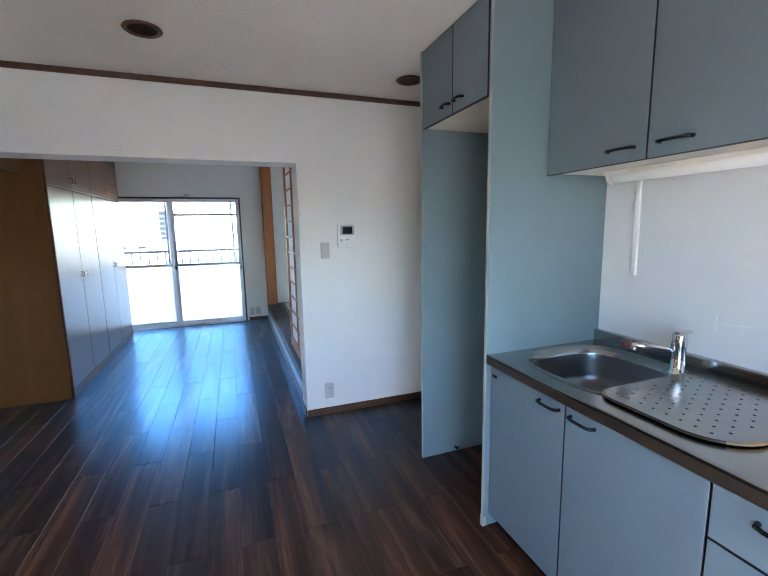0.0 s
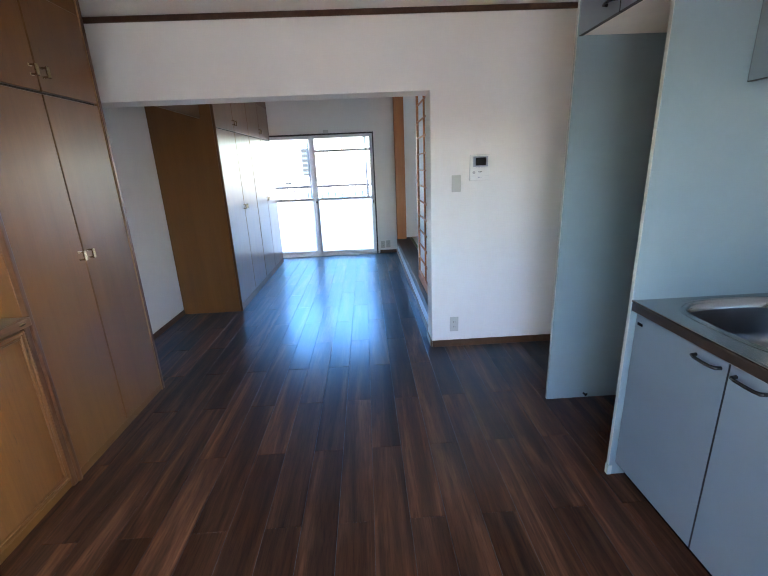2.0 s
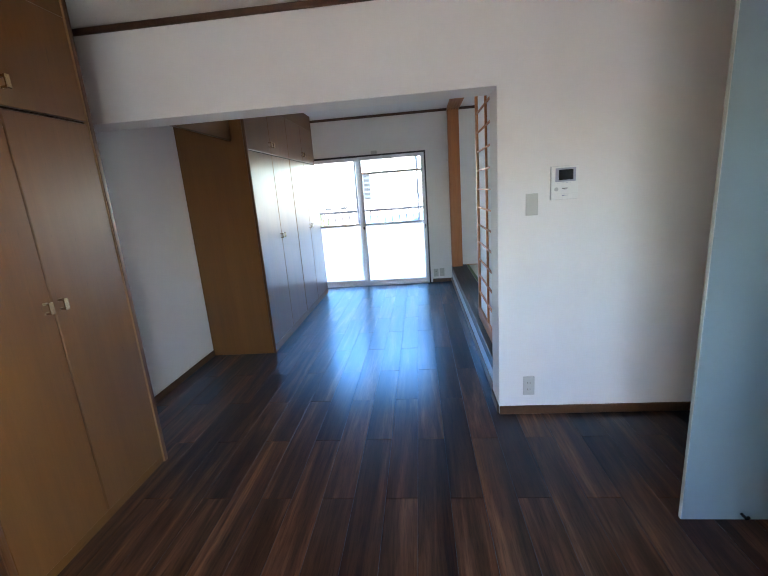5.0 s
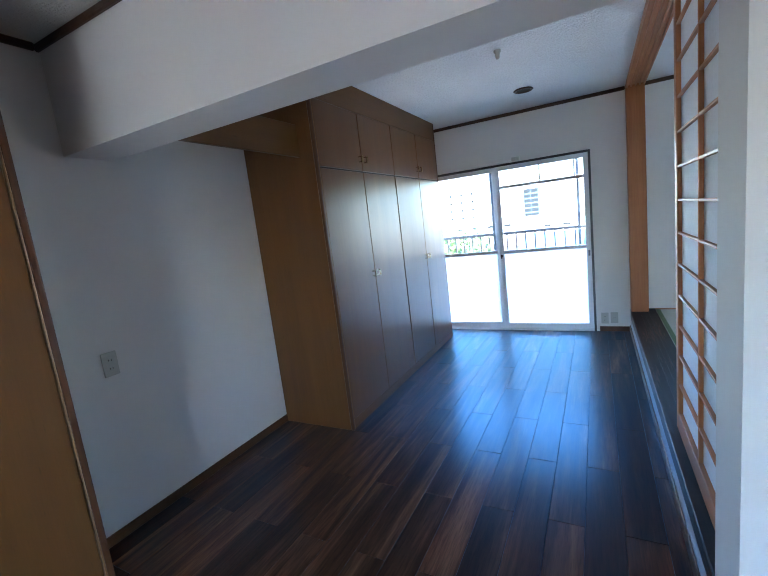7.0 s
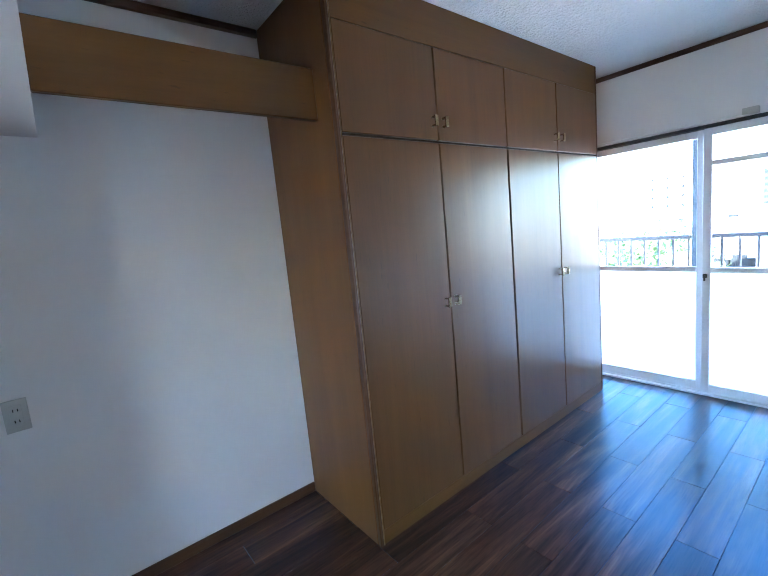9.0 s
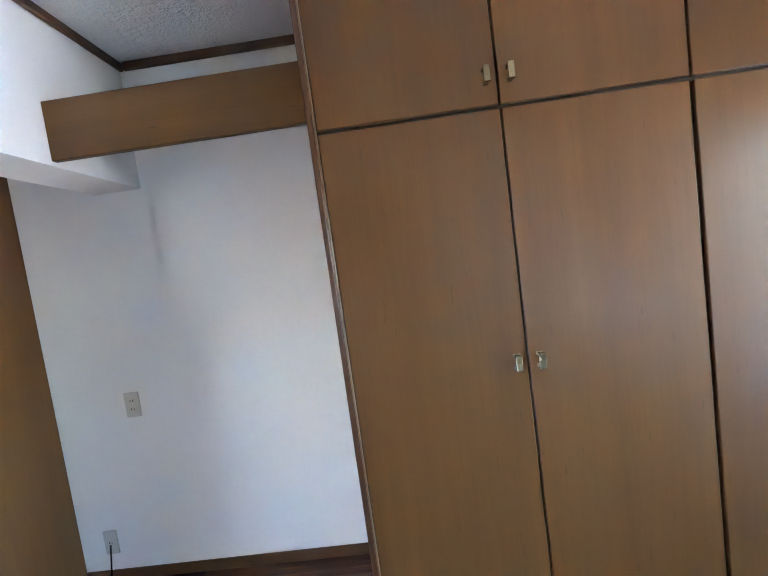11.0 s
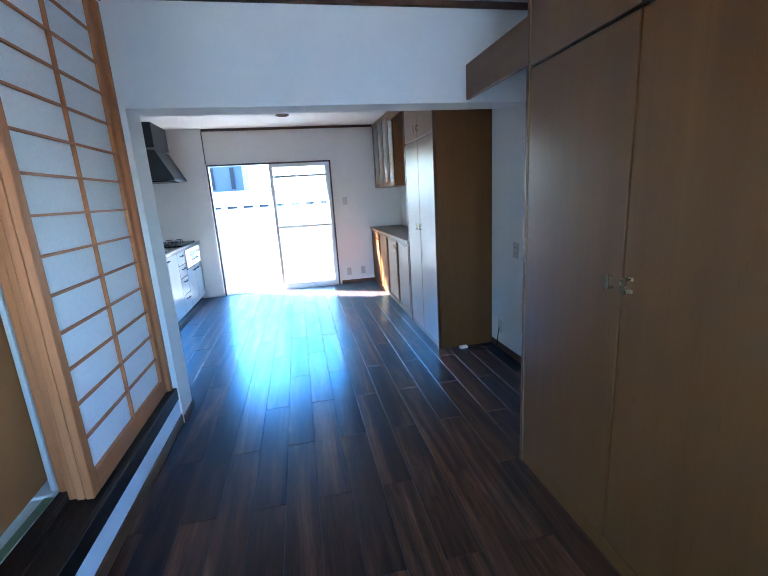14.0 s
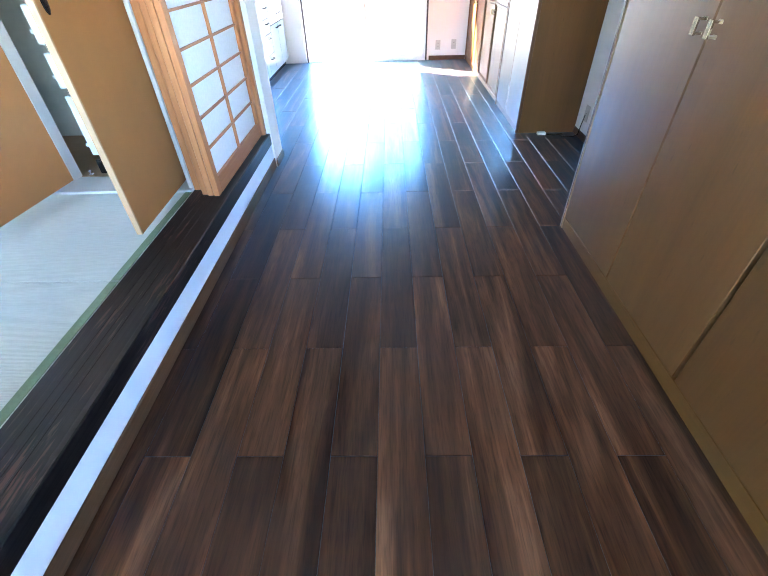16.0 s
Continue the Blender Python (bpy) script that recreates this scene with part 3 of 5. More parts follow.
part("screen", boxes((0.314, 0.388, -0.0292, -0.0275, 1.391, 1.444), bevel=0.0008), BLACK, ic, "black screen")
part("button", add_tube(bmesh.new(), [(0.303, -0.0255, 1.344), (0.303, -0.0272, 1.344)], 0.0105, 18), GREYP, ic, "round grey button")
for (u0, u1, zc) in ((0.306, 0.311, 1.3735), (0.316, 0.324, 1.3765), (0.333, 0.344, 1.3765), (0.352, 0.364, 1.3765), (0.371, 0.379, 1.3765)):
    part("key_mark", boxes((u0, u1, -0.0266, -0.0255, zc - 0.0008, zc + 0.0008)), BEZEL, ic)
part("caption", boxes((0.333, 0.361, -0.0268, -0.0255, 1.3455, 1.3495)), BLACK, ic, "dark maker's mark as a plain bar")
part("caption", boxes((0.341, 0.356, -0.0266, -0.0255, 1.340, 1.3415)), BEZEL, ic)
part("caption", boxes((0.333, 0.347, -0.0268, -0.0255, 1.307, 1.313), bevel=0.0004), BEZEL, ic)
part("caption", boxes((0.350, 0.362, -0.0266, -0.0255, 1.309, 1.3115)), BEZEL, ic)
part("seam", boxes((0.280, 0.414, -0.0262, -0.0255, 1.3195, 1.3202)), GREYP, ic)

ca = thing("phone_cable", (LX + 0.3, -0.33, 0), "thin white cable with a plug lying in the alcove", "cable")
part("cord", add_tube(bmesh.new(), [(LX + 0.013, -0.245, 0.19), (LX + 0.022, -0.25, 0.11), (LX + 0.025, -0.26, 0.03), (LX + 0.05, -0.28, 0.006), (LX + 0.14, -0.30, 0.005), (LX + 0.16, -0.35, 0.005), (LX + 0.10, -0.365, 0.005), (LX + 0.12, -0.32, 0.012), (LX + 0.2, -0.33, 0.005), (LX + 0.27, -0.35, 0.006)], 0.004, 6), BLACK, ca, "dark cord")
part("plug", boxes((LX + 0.262, LX + 0.33, -0.372, -0.335, 0.001, 0.022), bevel=0.005, seg=2), WHITEP, ca, "white plug box")


def downlight(x, y, z, label):
    d = thing("downlight", (x, y, z), label, "ceiling light", "recessed ceiling lights")
    part("ring", add_lathe(bmesh.new(), x, y, [(0.082, z - 0.0005), (0.086, z - 0.006), (0.078, z - 0.013), (0.064, z - 0.011), (0.060, z - 0.004), (0.060, z - 0.0006)]), TRIMWOOD, d, "brown wooden ring")
    # flush disc, its dark colour replacing the shade of a deep recess
    part("reflector", add_lathe(bmesh.new(), x, y, [(0.061, z - 0.007), (0.045, z - 0.0035), (0.001, z - 0.003)]), SHADEBROWN, d, "flush dark disc in place of the shaded recess")


for (dx, dy, dz) in ((-0.784, -0.654, CK), (0.686, -0.419, CK), (-0.786, -2.66, CK), (-0.81, 2.985, CL)):
    downlight(dx, dy, dz, "unlit recessed downlight with a brown wooden ring")
solo("ceiling_cap", add_lathe(bmesh.new(), -0.812, 1.89, [(0.024, CL), (0.024, CL - 0.012), (0.016, CL - 0.02), (0.014, CL - 0.045), (0.008, CL - 0.055), (0.001, CL - 0.056)], 16), IVORYP, "small ivory cap hanging from the living room ceiling", "ceiling cap", at=(-0.812, 1.89, CL))


# ---- built-in closets ----
def bow_handle(parent, x, y, z, sz=0.046):
    """A small flat metal bow that stands off a door facing +x."""
    bm = bmesh.new()
    a, o, t = sz / 2, 0.026, 0.007
    for s in (-1, 1):
        za, zb = sorted((z + s * (a - t), z + s * a))
        add_box(bm, (x, x + 0.003, y - 0.010, y + 0.010, za - 0.002, zb + 0.002), 0.001)
        add_box(bm, (x + 0.002, x + o, y - 0.008, y + 0.008, za, zb), 0.0018, 2)
    add_box(bm, (x + o - 0.003, x + o + 0.006, y - 0.010, y + 0.010, z - a - 0.002, z + a + 0.002), 0.0042, 3)
    add_box(bm, (x + o - 0.005, x + o, y - 0.0065, y + 0.0065, z - a * 0.5, z + a * 0.5), 0.002)
    part("handle", bm, BRASS, parent, "brushed metal bow handle")


def door_x(parent, x, y0, y1, z0, z1, mat, hy=None, hz=None, name="door", th=0.02):
    d = part(name, boxes((x - th, x, y0 + 0.0036, y1 - 0.0036, z0 + 0.003, z1 - 0.003), bevel=0.0025), mat, parent)
    if hy is not None:
        bow_handle(d, x, hy, hz)
    return d


BX, AX = -1.837, -1.948
# living room closet
B0, B1 = 1.137, 3.43
cb = thing("built_in_closet", ((LX + BX) / 2, (B0 + B1) / 2, 0), "tall honey-coloured wooden closet with eight closed doors", "closet", "built-in closets")
part("body", boxes((LX + 0.002, BX - 0.022, B0, B1, 0.0, CL - 0.002), bevel=0.002), HONEY, cb)
part("edge_strip", boxes((BX - 0.022, BX + 0.004, B0, B0 + 0.019, 0.0, CL - 0.004), bevel=0.004), EDGE, cb, "moulded front edge")
part("edge_bead", boxes((BX - 0.02, BX + 0.003, B0 + 0.0195, B0 + 0.0235, 0.0, CL - 0.005), bevel=0.0015), BEAD, cb, "pale bead on the inner edge")
part("edge_strip", boxes((BX - 0.022, BX, B1 - 0.018, B1, 0.0, CL - 0.004), bevel=0.004), EDGE, cb)
# dark sheet stands in for the shade in the door gaps
part("inside", boxes((BX - 0.0225, BX - 0.0212, B0 + 0.022, B1 - 0.018, 0.0695, 2.2585)), SHADEBROWN, cb, "dark sheet that paints the shade behind the door gaps")
part("plinth", boxes((BX - 0.022, BX - 0.002, B0 + 0.022, B1 - 0.018, 0.001, 0.069), bevel=0.001), HONEY_H, cb)
part("top_filler", boxes((BX - 0.022, BX - 0.004, B0 + 0.022, B1 - 0.018, 2.259, CL - 0.004)), HONEY_H, cb)
bd = [B0 + 0.0235 + k * (B1 - B0 - 0.0415) / 4 for k in range(5)]
for k in range(4):
    inner = bd[k + 1] - 0.036 if k % 2 == 0 else bd[k] + 0.036
    ga, gb = (0.0035 if k == 2 else 0), (0.0035 if k == 1 else 0)
    door_x(cb, BX, bd[k] + ga, bd[k + 1] - gb, 0.07, 1.822, HONEY, inner, 1.042)
    door_x(cb, BX, bd[k], bd[k + 1], 1.829, 2.258, HONEY, inner, 1.915, "upper_door")

# valance boards
va = structure("valance_living", boxes((-1.985, -1.96, BEAM1 + 0.001, B0 - 0.001, 1.904, 2.107), bevel=0.003), HONEY_H, "honey-coloured wooden valance board above the alcove", "valance")

# kitchen closet
A0, A1 = -1.283, -0.40
cc = thing("built_in_closet", ((LX + AX) / 2, (A0 + A1) / 2, 0), "tall honey-coloured wooden closet with four closed doors", "closet", "built-in closets")
part("body", boxes((LX + 0.002, AX - 0.022, A0, A1, 0.0, CK - 0.002), bevel=0.002), HONEY, cc)
part("edge_strip", boxes((AX - 0.022, AX + 0.006, A1 - 0.023, A1, 0.0, CK - 0.004), bevel=0.006, seg=2), EDGE, cc, "moulded front edge")
part("edge_bead", boxes((AX - 0.02, AX + 0.004, A1 - 0.0275, A1 - 0.0235, 0.0, CK - 0.005), bevel=0.0015), BEAD, cc, "pale bead on the inner edge")
part("edge_strip", boxes((AX - 0.022, AX + 0.006, A0, A0 + 0.022, 0.0, CK - 0.004), bevel=0.006, seg=2), EDGE, cc, "moulded front edge")
part("inside", boxes((AX - 0.0225, AX - 0.0212, A0 + 0.022, A1 - 0.026, 0.046, 2.249)), SHADEBROWN, cc, "dark sheet that paints the shade behind the door gaps")
part("plinth", boxes((AX - 0.022, AX - 0.006, A0 + 0.022, A1 - 0.026, 0.001, 0.045)), HONEY_H, cc)
part("top_filler", boxes((AX - 0.022, AX - 0.004, A0 + 0.022, A1 - 0.026, 2.25, CK - 0.004)), HONEY_H, cc)
am = (A0 + 0.022 + A1 - 0.026) / 2
for (ya, yb, hy) in ((A0 + 0.022, am, am - 0.035), (am, A1 - 0.028, am + 0.035)):
    door_x(cc, AX, ya, yb, 0.045, 1.807, HONEY, hy, 1.042)
    door_x(cc, AX, ya, yb, 1.813, 2.25, HONEY, hy, 1.90, "upper_door")


def framed_door(parent, x, y0, y1, z0, z1, hy, hz):
    d = part("door", boxes((x - 0.02, x - 0.005, y0 + 0.005, y1 - 0.005, z0, z1), bevel=0.002), HONEY_FIG, parent)
    part("frame", boxes((x - 0.005, x + 0.008, y0 + 0.005, y0 + 0.016, z0, z1), (x - 0.005, x + 0.008, y1 - 0.016, y1 - 0.005, z0, z1),
                        (x - 0.005, x + 0.008, y0 + 0.016, y1 - 0.016, z0, z0 + 0.014), (x - 0.005, x + 0.008, y0 + 0.016, y1 - 0.016, z1 - 0.014, z1),
                        (x - 0.005, x + 0.006, y0 + 0.026, y0 + 0.032, z0 + 0.025, z1 - 0.025), (x - 0.005, x + 0.006, y1 - 0.032, y1 - 0.026, z0 + 0.025, z1 - 0.025),
                        (x - 0.005, x + 0.006, y0 + 0.032, y1 - 0.032, z0 + 0.025, z0 + 0.031), (x - 0.005, x + 0.006, y0 + 0.032, y1 - 0.032, z1 - 0.031, z1 - 0.025), bevel=0.0025), HONEY_FIG, d)
    bow_handle(d, x + 0.006, hy, hz, 0.042)


LXF = -1.955
lc = thing("low_cabinet", ((LX + LXF) / 2, (Y2 + A0) / 2, 0), "low honey-coloured wooden cabinet with four panelled doors", "cabinet")
part("body", boxes((LX + 0.002, LXF - 0.022, Y2 + 0.013, A0 - 0.001, 0.0, 0.826), bevel=0.002), HONEY, lc)
part("plinth", boxes((LXF - 0.022, LXF - 0.008, Y2 + 0.013, A0 - 0.001, 0.001, 0.05)), HONEY_H, lc)
part("end_stile", boxes((LXF - 0.022, LXF + 0.004, A0 - 0.03, A0 - 0.001, 0.0, 0.826), bevel=0.006, seg=2), EDGE, lc)
part("end_stile", boxes((LXF - 0.022, LXF + 0.002, Y2 + 0.013, Y2 + 0.05, 0.0, 0.826), bevel=0.004), HONEY, lc)
part("inside", boxes((LXF - 0.0222, LXF - 0.0208, Y2 + 0.05, A0 - 0.03, 0.051, 0.825)), SHADEBROWN, lc, "dark sheet that paints the shade behind the door gaps")
ld = [Y2 + 0.05 + k * (A0 - 0.03 - Y2 - 0.05) / 4 for k in range(5)]
for k in range(4):
    framed_door(lc, LXF, ld[k], ld[k + 1], 0.05, 0.815, ld[k + 1] - 0.035 if k % 2 == 0 else ld[k] + 0.035, 0.735)
solo("worktop", boxes((LX + 0.002, LXF - 0.002, Y2 + 0.002, A0 - 0.002, 0.8265, 0.863), bevel=0.002), LAMINATE, "taupe laminate worktop on the low cabinet", "worktop", at=(LX + 0.2, (Y2 + A0) / 2, 0.8265))

wt = bpy.data.objects["worktop"]
part("front_edge", boxes((LXF - 0.0018, LXF + 0.02, Y2 + 0.002, A0 - 0.002, 0.8265, 0.8635), bevel=0.006, seg=2), EDGE_H, wt, "honey-coloured wooden front moulding")
bmw = bmesh.new()
bmesh.ops.create_uvsphere(bmw, u_segments=12, v_segments=6, radius=1.0)
bmesh.ops.scale(bmw, vec=(0.0025, 0.018, 0.006), verts=bmw.verts)
bmesh.ops.translate(bmw, vec=(LXF + 0.0195, A0 - 0.05, 0.846), verts=bmw.verts)
part("oval_badge", bmw, BRASS, wt, "oval metal badge on the front edge")

UXF, U1, UZ0, UZ1 = -2.058, -2.24, 1.447, CK - 0.003
uc = thing("wall_cabinet", ((LX + UXF) / 2, (Y2 + U1) / 2, UZ0), "honey-coloured wooden wall cabinet with four glass doors", "cabinet")
UM = (Y2 + U1) / 2
for nm, bx_ in (("side_panel", (LX + 0.002, UXF - 0.024, Y2 + 0.001, Y2 + 0.02, UZ0, UZ1)), ("side_panel", (LX + 0.002, UXF - 0.024, U1 - 0.02, U1, UZ0, UZ1)),
                ("bottom_panel", (LX + 0.002, UXF - 0.024, Y2 + 0.02, U1 - 0.02, UZ0, UZ0 + 0.02)), ("top_panel", (LX + 0.002, UXF - 0.024, Y2 + 0.02, U1 - 0.02, UZ1 - 0.02, UZ1)),
                ("back_panel", (LX + 0.002, LX + 0.012, Y2 + 0.02, U1 - 0.02, UZ0 + 0.02, UZ1 - 0.02)), ("divider", (LX + 0.012, UXF - 0.024, UM - 0.01, UM + 0.01, UZ0 + 0.02, UZ1 - 0.02))):
    part(nm, boxes(bx_, bevel=0.001), HONEY, uc)
for zs in (1.74, 2.03):
    part("shelf", boxes((LX + 0.012, UXF - 0.05, Y2 + 0.02, (Y2 + U1) / 2 - 0.01, zs, zs + 0.015)), HONEY_H, uc)
    part("shelf", boxes((LX + 0.012, UXF - 0.05, (Y2 + U1) / 2 + 0.01, U1 - 0.02, zs, zs + 0.015)), HONEY_H, uc)
ud = [Y2 + 0.003 + k * (U1 - Y2 - 0.004) / 4 for k in range(5)]
for k in range(4):
    y0, y1, s = ud[k] + 0.002, ud[k + 1] - 0.002, 0.065
    d = part("glass_door", boxes((UXF - 0.022, UXF, y0, y0 + s, UZ0, UZ1 - 0.02), (UXF - 0.022, UXF, y1 - s, y1, UZ0, UZ1 - 0.02), (UXF - 0.022, UXF, y0 + s, y1 - s, UZ0, UZ0 + s), (UXF - 0.022, UXF, y0 + s, y1 - s, UZ1 - 0.02 - s, UZ1 - 0.02), bevel=0.002), HONEY, uc)
    g = part("pane", boxes((UXF - 0.013, UXF - 0.009, y0 + s, y1 - s, UZ0 + s, UZ1 - 0.02 - s)), CABGLASS, d, "pale patterned glass pane, drawn opaque")
    g.visible_shadow = False
    bow_handle(d, UXF, (y1 - 0.03) if k % 2 == 0 else (y0 + 0.03), UZ0 + 0.075, 0.042)
structure("valance_kitchen", boxes((-2.03, -2.005, U1 + 0.001, A0 - 0.001, 2.20, CK - 0.002), bevel=0.003), HONEY_H, "honey-coloured wooden valance board beside the wall cabinet", "valance")


# ---- kitchen ----
P0, P1 = -1.475, -1.455
solo("kitchen_side_panel", boxes((0.585, RX - 0.001, P0, P1, 0.0, CK - 0.002), bevel=0.002), PANEL, "tall pale grey-green panel beside the sink unit", "panel", at=(0.9, P0, 0))
part("edge_band", boxes((0.5825, 0.5852, P0 + 0.0015, P1 - 0.0015, 0.051, CK - 0.003), bevel=0.0008), EDGEBAND, bpy.data.objects["kitchen_side_panel"], "pale front edge band")
part("foot_cap", boxes((0.58, 0.6, P0 - 0.001, P1 + 0.001, 0.0, 0.05), bevel=0.001), EDGEBAND, bpy.data.objects["kitchen_side_panel"])
solo("fridge_niche_panel", boxes((0.575, RX - 0.001, -0.838, -0.818, 0.0, CK - 0.002), bevel=0.002), PANEL, "tall pale grey-green panel of the fridge niche", "panel", at=(0.9, -0.83, 0))
part("edge_band", boxes((0.5725, 0.5752, -0.8365, -0.8195, 0.001, CK - 0.003), bevel=0.0008), EDGEBAND, bpy.data.objects["fridge_niche_panel"], "pale front edge band")
solo("door_stop_hook", add_tube(bmesh.new(), [(0.80, -0.84, 0.03), (0.80, -0.865, 0.03), (0.80, -0.875, 0.045)], 0.006, 8), BLACK, "small dark hook at the foot of the niche panel", "hook", at=(0.80, -0.84, 0.03))


def bar_handle_x(parent, x, y0, y1, z):
    """A black bow handle along y on a door that faces -x."""
    bm = bmesh.new()
    add_tube(bm, [(x, y0, z), (x - 0.018, y0 + 0.004, z), (x - 0.024, y0 + 0.02, z), (x - 0.025, (y0 + y1) / 2, z), (x - 0.024, y1 - 0.02, z), (x - 0.018, y1 - 0.004, z), (x, y1, z)], [0.0065, 0.0065, 0.0055, 0.0055, 0.0055, 0.0065, 0.0065], 10)
    part("handle", bm, BLACK, parent, "black bow handle")


def door_k(parent, x, y0, y1, z0, z1, h=None, name="door", mat=None):
    d = part(name, boxes((x, x + 0.018, y0 + 0.0035, y1 - 0.0035, z0 + 0.002, z1 - 0.002), bevel=0.001), mat or DOORGREY, parent)
    part("edge_band", boxes((x + 0.0012, x + 0.0195, y0 + 0.002, y1 - 0.002, z0, z1)), DOOREDGE, d, "dark edge band")
    if h:
        bar_handle_x(d, x, *h)
    return d


fc = thing("fridge_top_cabinet", (0.9, -1.15, 1.97), "grey cabinet with two doors above the empty fridge niche", "cabinet")
part("body", boxes((0.597, RX - 0.001, P1 + 0.001, -0.839, 1.972, CK - 0.002), bevel=0.001), CREAM, fc)
# dark sheet draws the shaded gaps between the kitchen doors
part("inside", boxes((0.5972, 0.5978, P1 + 0.002, -0.840, 1.974, CK - 0.004)), SHADEBROWN, fc, "dark sheet that paints the shade behind the door gaps")
door_k(fc, 0.577, -1.454, -1.165, 1.968, CK - 0.006, (-1.265, -1.19, 2.02))
door_k(fc, 0.577, -1.164, -0.839, 1.968, CK - 0.006, (-1.145, -1.07, 2.02))

KX, KTOE = 0.606, 0.66
UPX = 0.882
# wall cabinets over the sink
wb = [P0 - 0.001 - k * 0.468 for k in range(4)]
for k in range(3):
    wc = thing("kitchen_wall_cabinet", (1.05, (wb[k] + wb[k + 1]) / 2, 1.655), "grey kitchen wall cabinet with a closed door", "cabinet", "kitchen wall cabinets")
    part("body", boxes((UPX + 0.021, RX - 0.001, wb[k + 1] + 0.001, wb[k] - 0.001, 1.657, CK - 0.002), bevel=0.001), CREAM, wc)
    part("inside", boxes((UPX + 0.0202, UPX + 0.0208, wb[k + 1] + 0.001, wb[k] - 0.001, 1.66, CK - 0.004)), SHADEBROWN, wc, "dark sheet that paints the shade behind the door gaps")
    hy = (wb[k + 1] + 0.045, wb[k + 1] + 0.15) if k % 2 == 0 else (wb[k] - 0.15, wb[k] - 0.045)
    door_k(wc, UPX, wb[k + 1], wb[k], 1.648, CK - 0.006, (*hy, 1.695))
hood_y0, hood_y1 = Y2 + 0.05, wb[3] - 0.002

# sink unit, drawers, stove unit
KZ0, KZ1 = 0.075, 0.806
ub = [P0 - 0.001, -2.392, -2.71, Y2 + 0.036]
su = thing("sink_unit", (0.95, (ub[0] + ub[1]) / 2, 0), "pale blue-grey sink base unit with two doors", "cabinet", "kitchen base units")
part("body", boxes((KX + 0.021, RX - 0.001, ub[1] + 0.001, ub[0], KZ0, 0.66), bevel=0.001), CREAM, su)
part("inside", boxes((KX + 0.0202, KX + 0.0208, ub[1] + 0.002, ub[0] - 0.002, KZ0 + 0.002, 0.80)), SHADEBROWN, su, "dark sheet that paints the shade behind the door gaps")
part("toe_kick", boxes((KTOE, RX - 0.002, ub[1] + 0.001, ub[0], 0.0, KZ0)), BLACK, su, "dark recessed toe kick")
sm = -1.922
d = door_k(su, KX, sm, ub[0] - 0.004, KZ0, KZ1, (-1.896, -1.796, 0.772))
part("badge", boxes((KX - 0.002, KX + 0.001, -1.525, -1.495, 0.758, 0.770)), BLACK, d, "small dark badge")
door_k(su, KX, ub[1], sm, KZ0, KZ1, (-2.05, -1.95, 0.772))
du = thing("drawer_unit", (0.95, (ub[1] + ub[2]) / 2, 0), "pale blue-grey kitchen drawer unit with four drawers", "cabinet", "kitchen base units")
part("body", boxes((KX + 0.021, RX - 0.001, ub[2] + 0.001, ub[1] - 0.001, KZ0, 0.79), bevel=0.001), CREAM, du)
part("inside", boxes((KX + 0.0202, KX + 0.0208, ub[2] + 0.002, ub[1] - 0.002, KZ0 + 0.002, 0.80)), SHADEBROWN, du, "dark sheet that paints the shade behind the door gaps")
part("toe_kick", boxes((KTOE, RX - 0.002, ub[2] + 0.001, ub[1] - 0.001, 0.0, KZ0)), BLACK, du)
for (za, zb) in ((0.655, 0.806), (0.50, 0.651), (0.29, 0.496), (KZ0, 0.286)):
    door_k(du, KX, ub[2], ub[1], za, zb, ((ub[1] + ub[2]) / 2 - 0.06, (ub[1] + ub[2]) / 2 + 0.06, zb - 0.045), "drawer")
st = thing("stove_unit", (0.95, (ub[2] + ub[3]) / 2, 0), "pale base unit with a built-in grill and two doors", "cabinet", "kitchen base units")
part("body", boxes((KX + 0.021, RX - 0.001, ub[3] + 0.001, ub[2] - 0.001, KZ0, 0.79), bevel=0.001), CREAM, st)
part("inside", boxes((KX + 0.0202, KX + 0.0208, ub[3] + 0.002, ub[2] - 0.002, KZ0 + 0.002, 0.80)), SHADEBROWN, st, "dark sheet that paints the shade behind the door gaps")
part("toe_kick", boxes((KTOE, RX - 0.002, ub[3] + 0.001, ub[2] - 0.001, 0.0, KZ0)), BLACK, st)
sc_ = (ub[2] + ub[3]) / 2
door_k(st, KX, sc_, ub[2], KZ0, 0.56, (sc_ + 0.03, sc_ + 0.13, 0.515))
door_k(st, KX, ub[3], sc_, KZ0, 0.56, (sc_ - 0.13, sc_ - 0.03, 0.515))
gr = part("grill_front", boxes((KX - 0.006, KX + 0.02, ub[3] + 0.03, ub[2] - 0.03, 0.57, 0.806), bevel=0.004), WHITEP, st, "white stove front")
part("grill_window", boxes((KX - 0.009, KX - 0.005, ub[3] + 0.30, ub[2] - 0.26, 0.70, 0.765), bevel=0.002), BEZEL, gr, "grey control window")
part("grill_drawer", boxes((KX - 0.010, KX - 0.005, ub[3] + 0.10, ub[2] - 0.10, 0.59, 0.675), bevel=0.003), WHITEP, gr, "white grill drawer")
bar_handle_x(gr, KX - 0.01, ub[3] + 0.26, ub[2] - 0.26, 0.662)
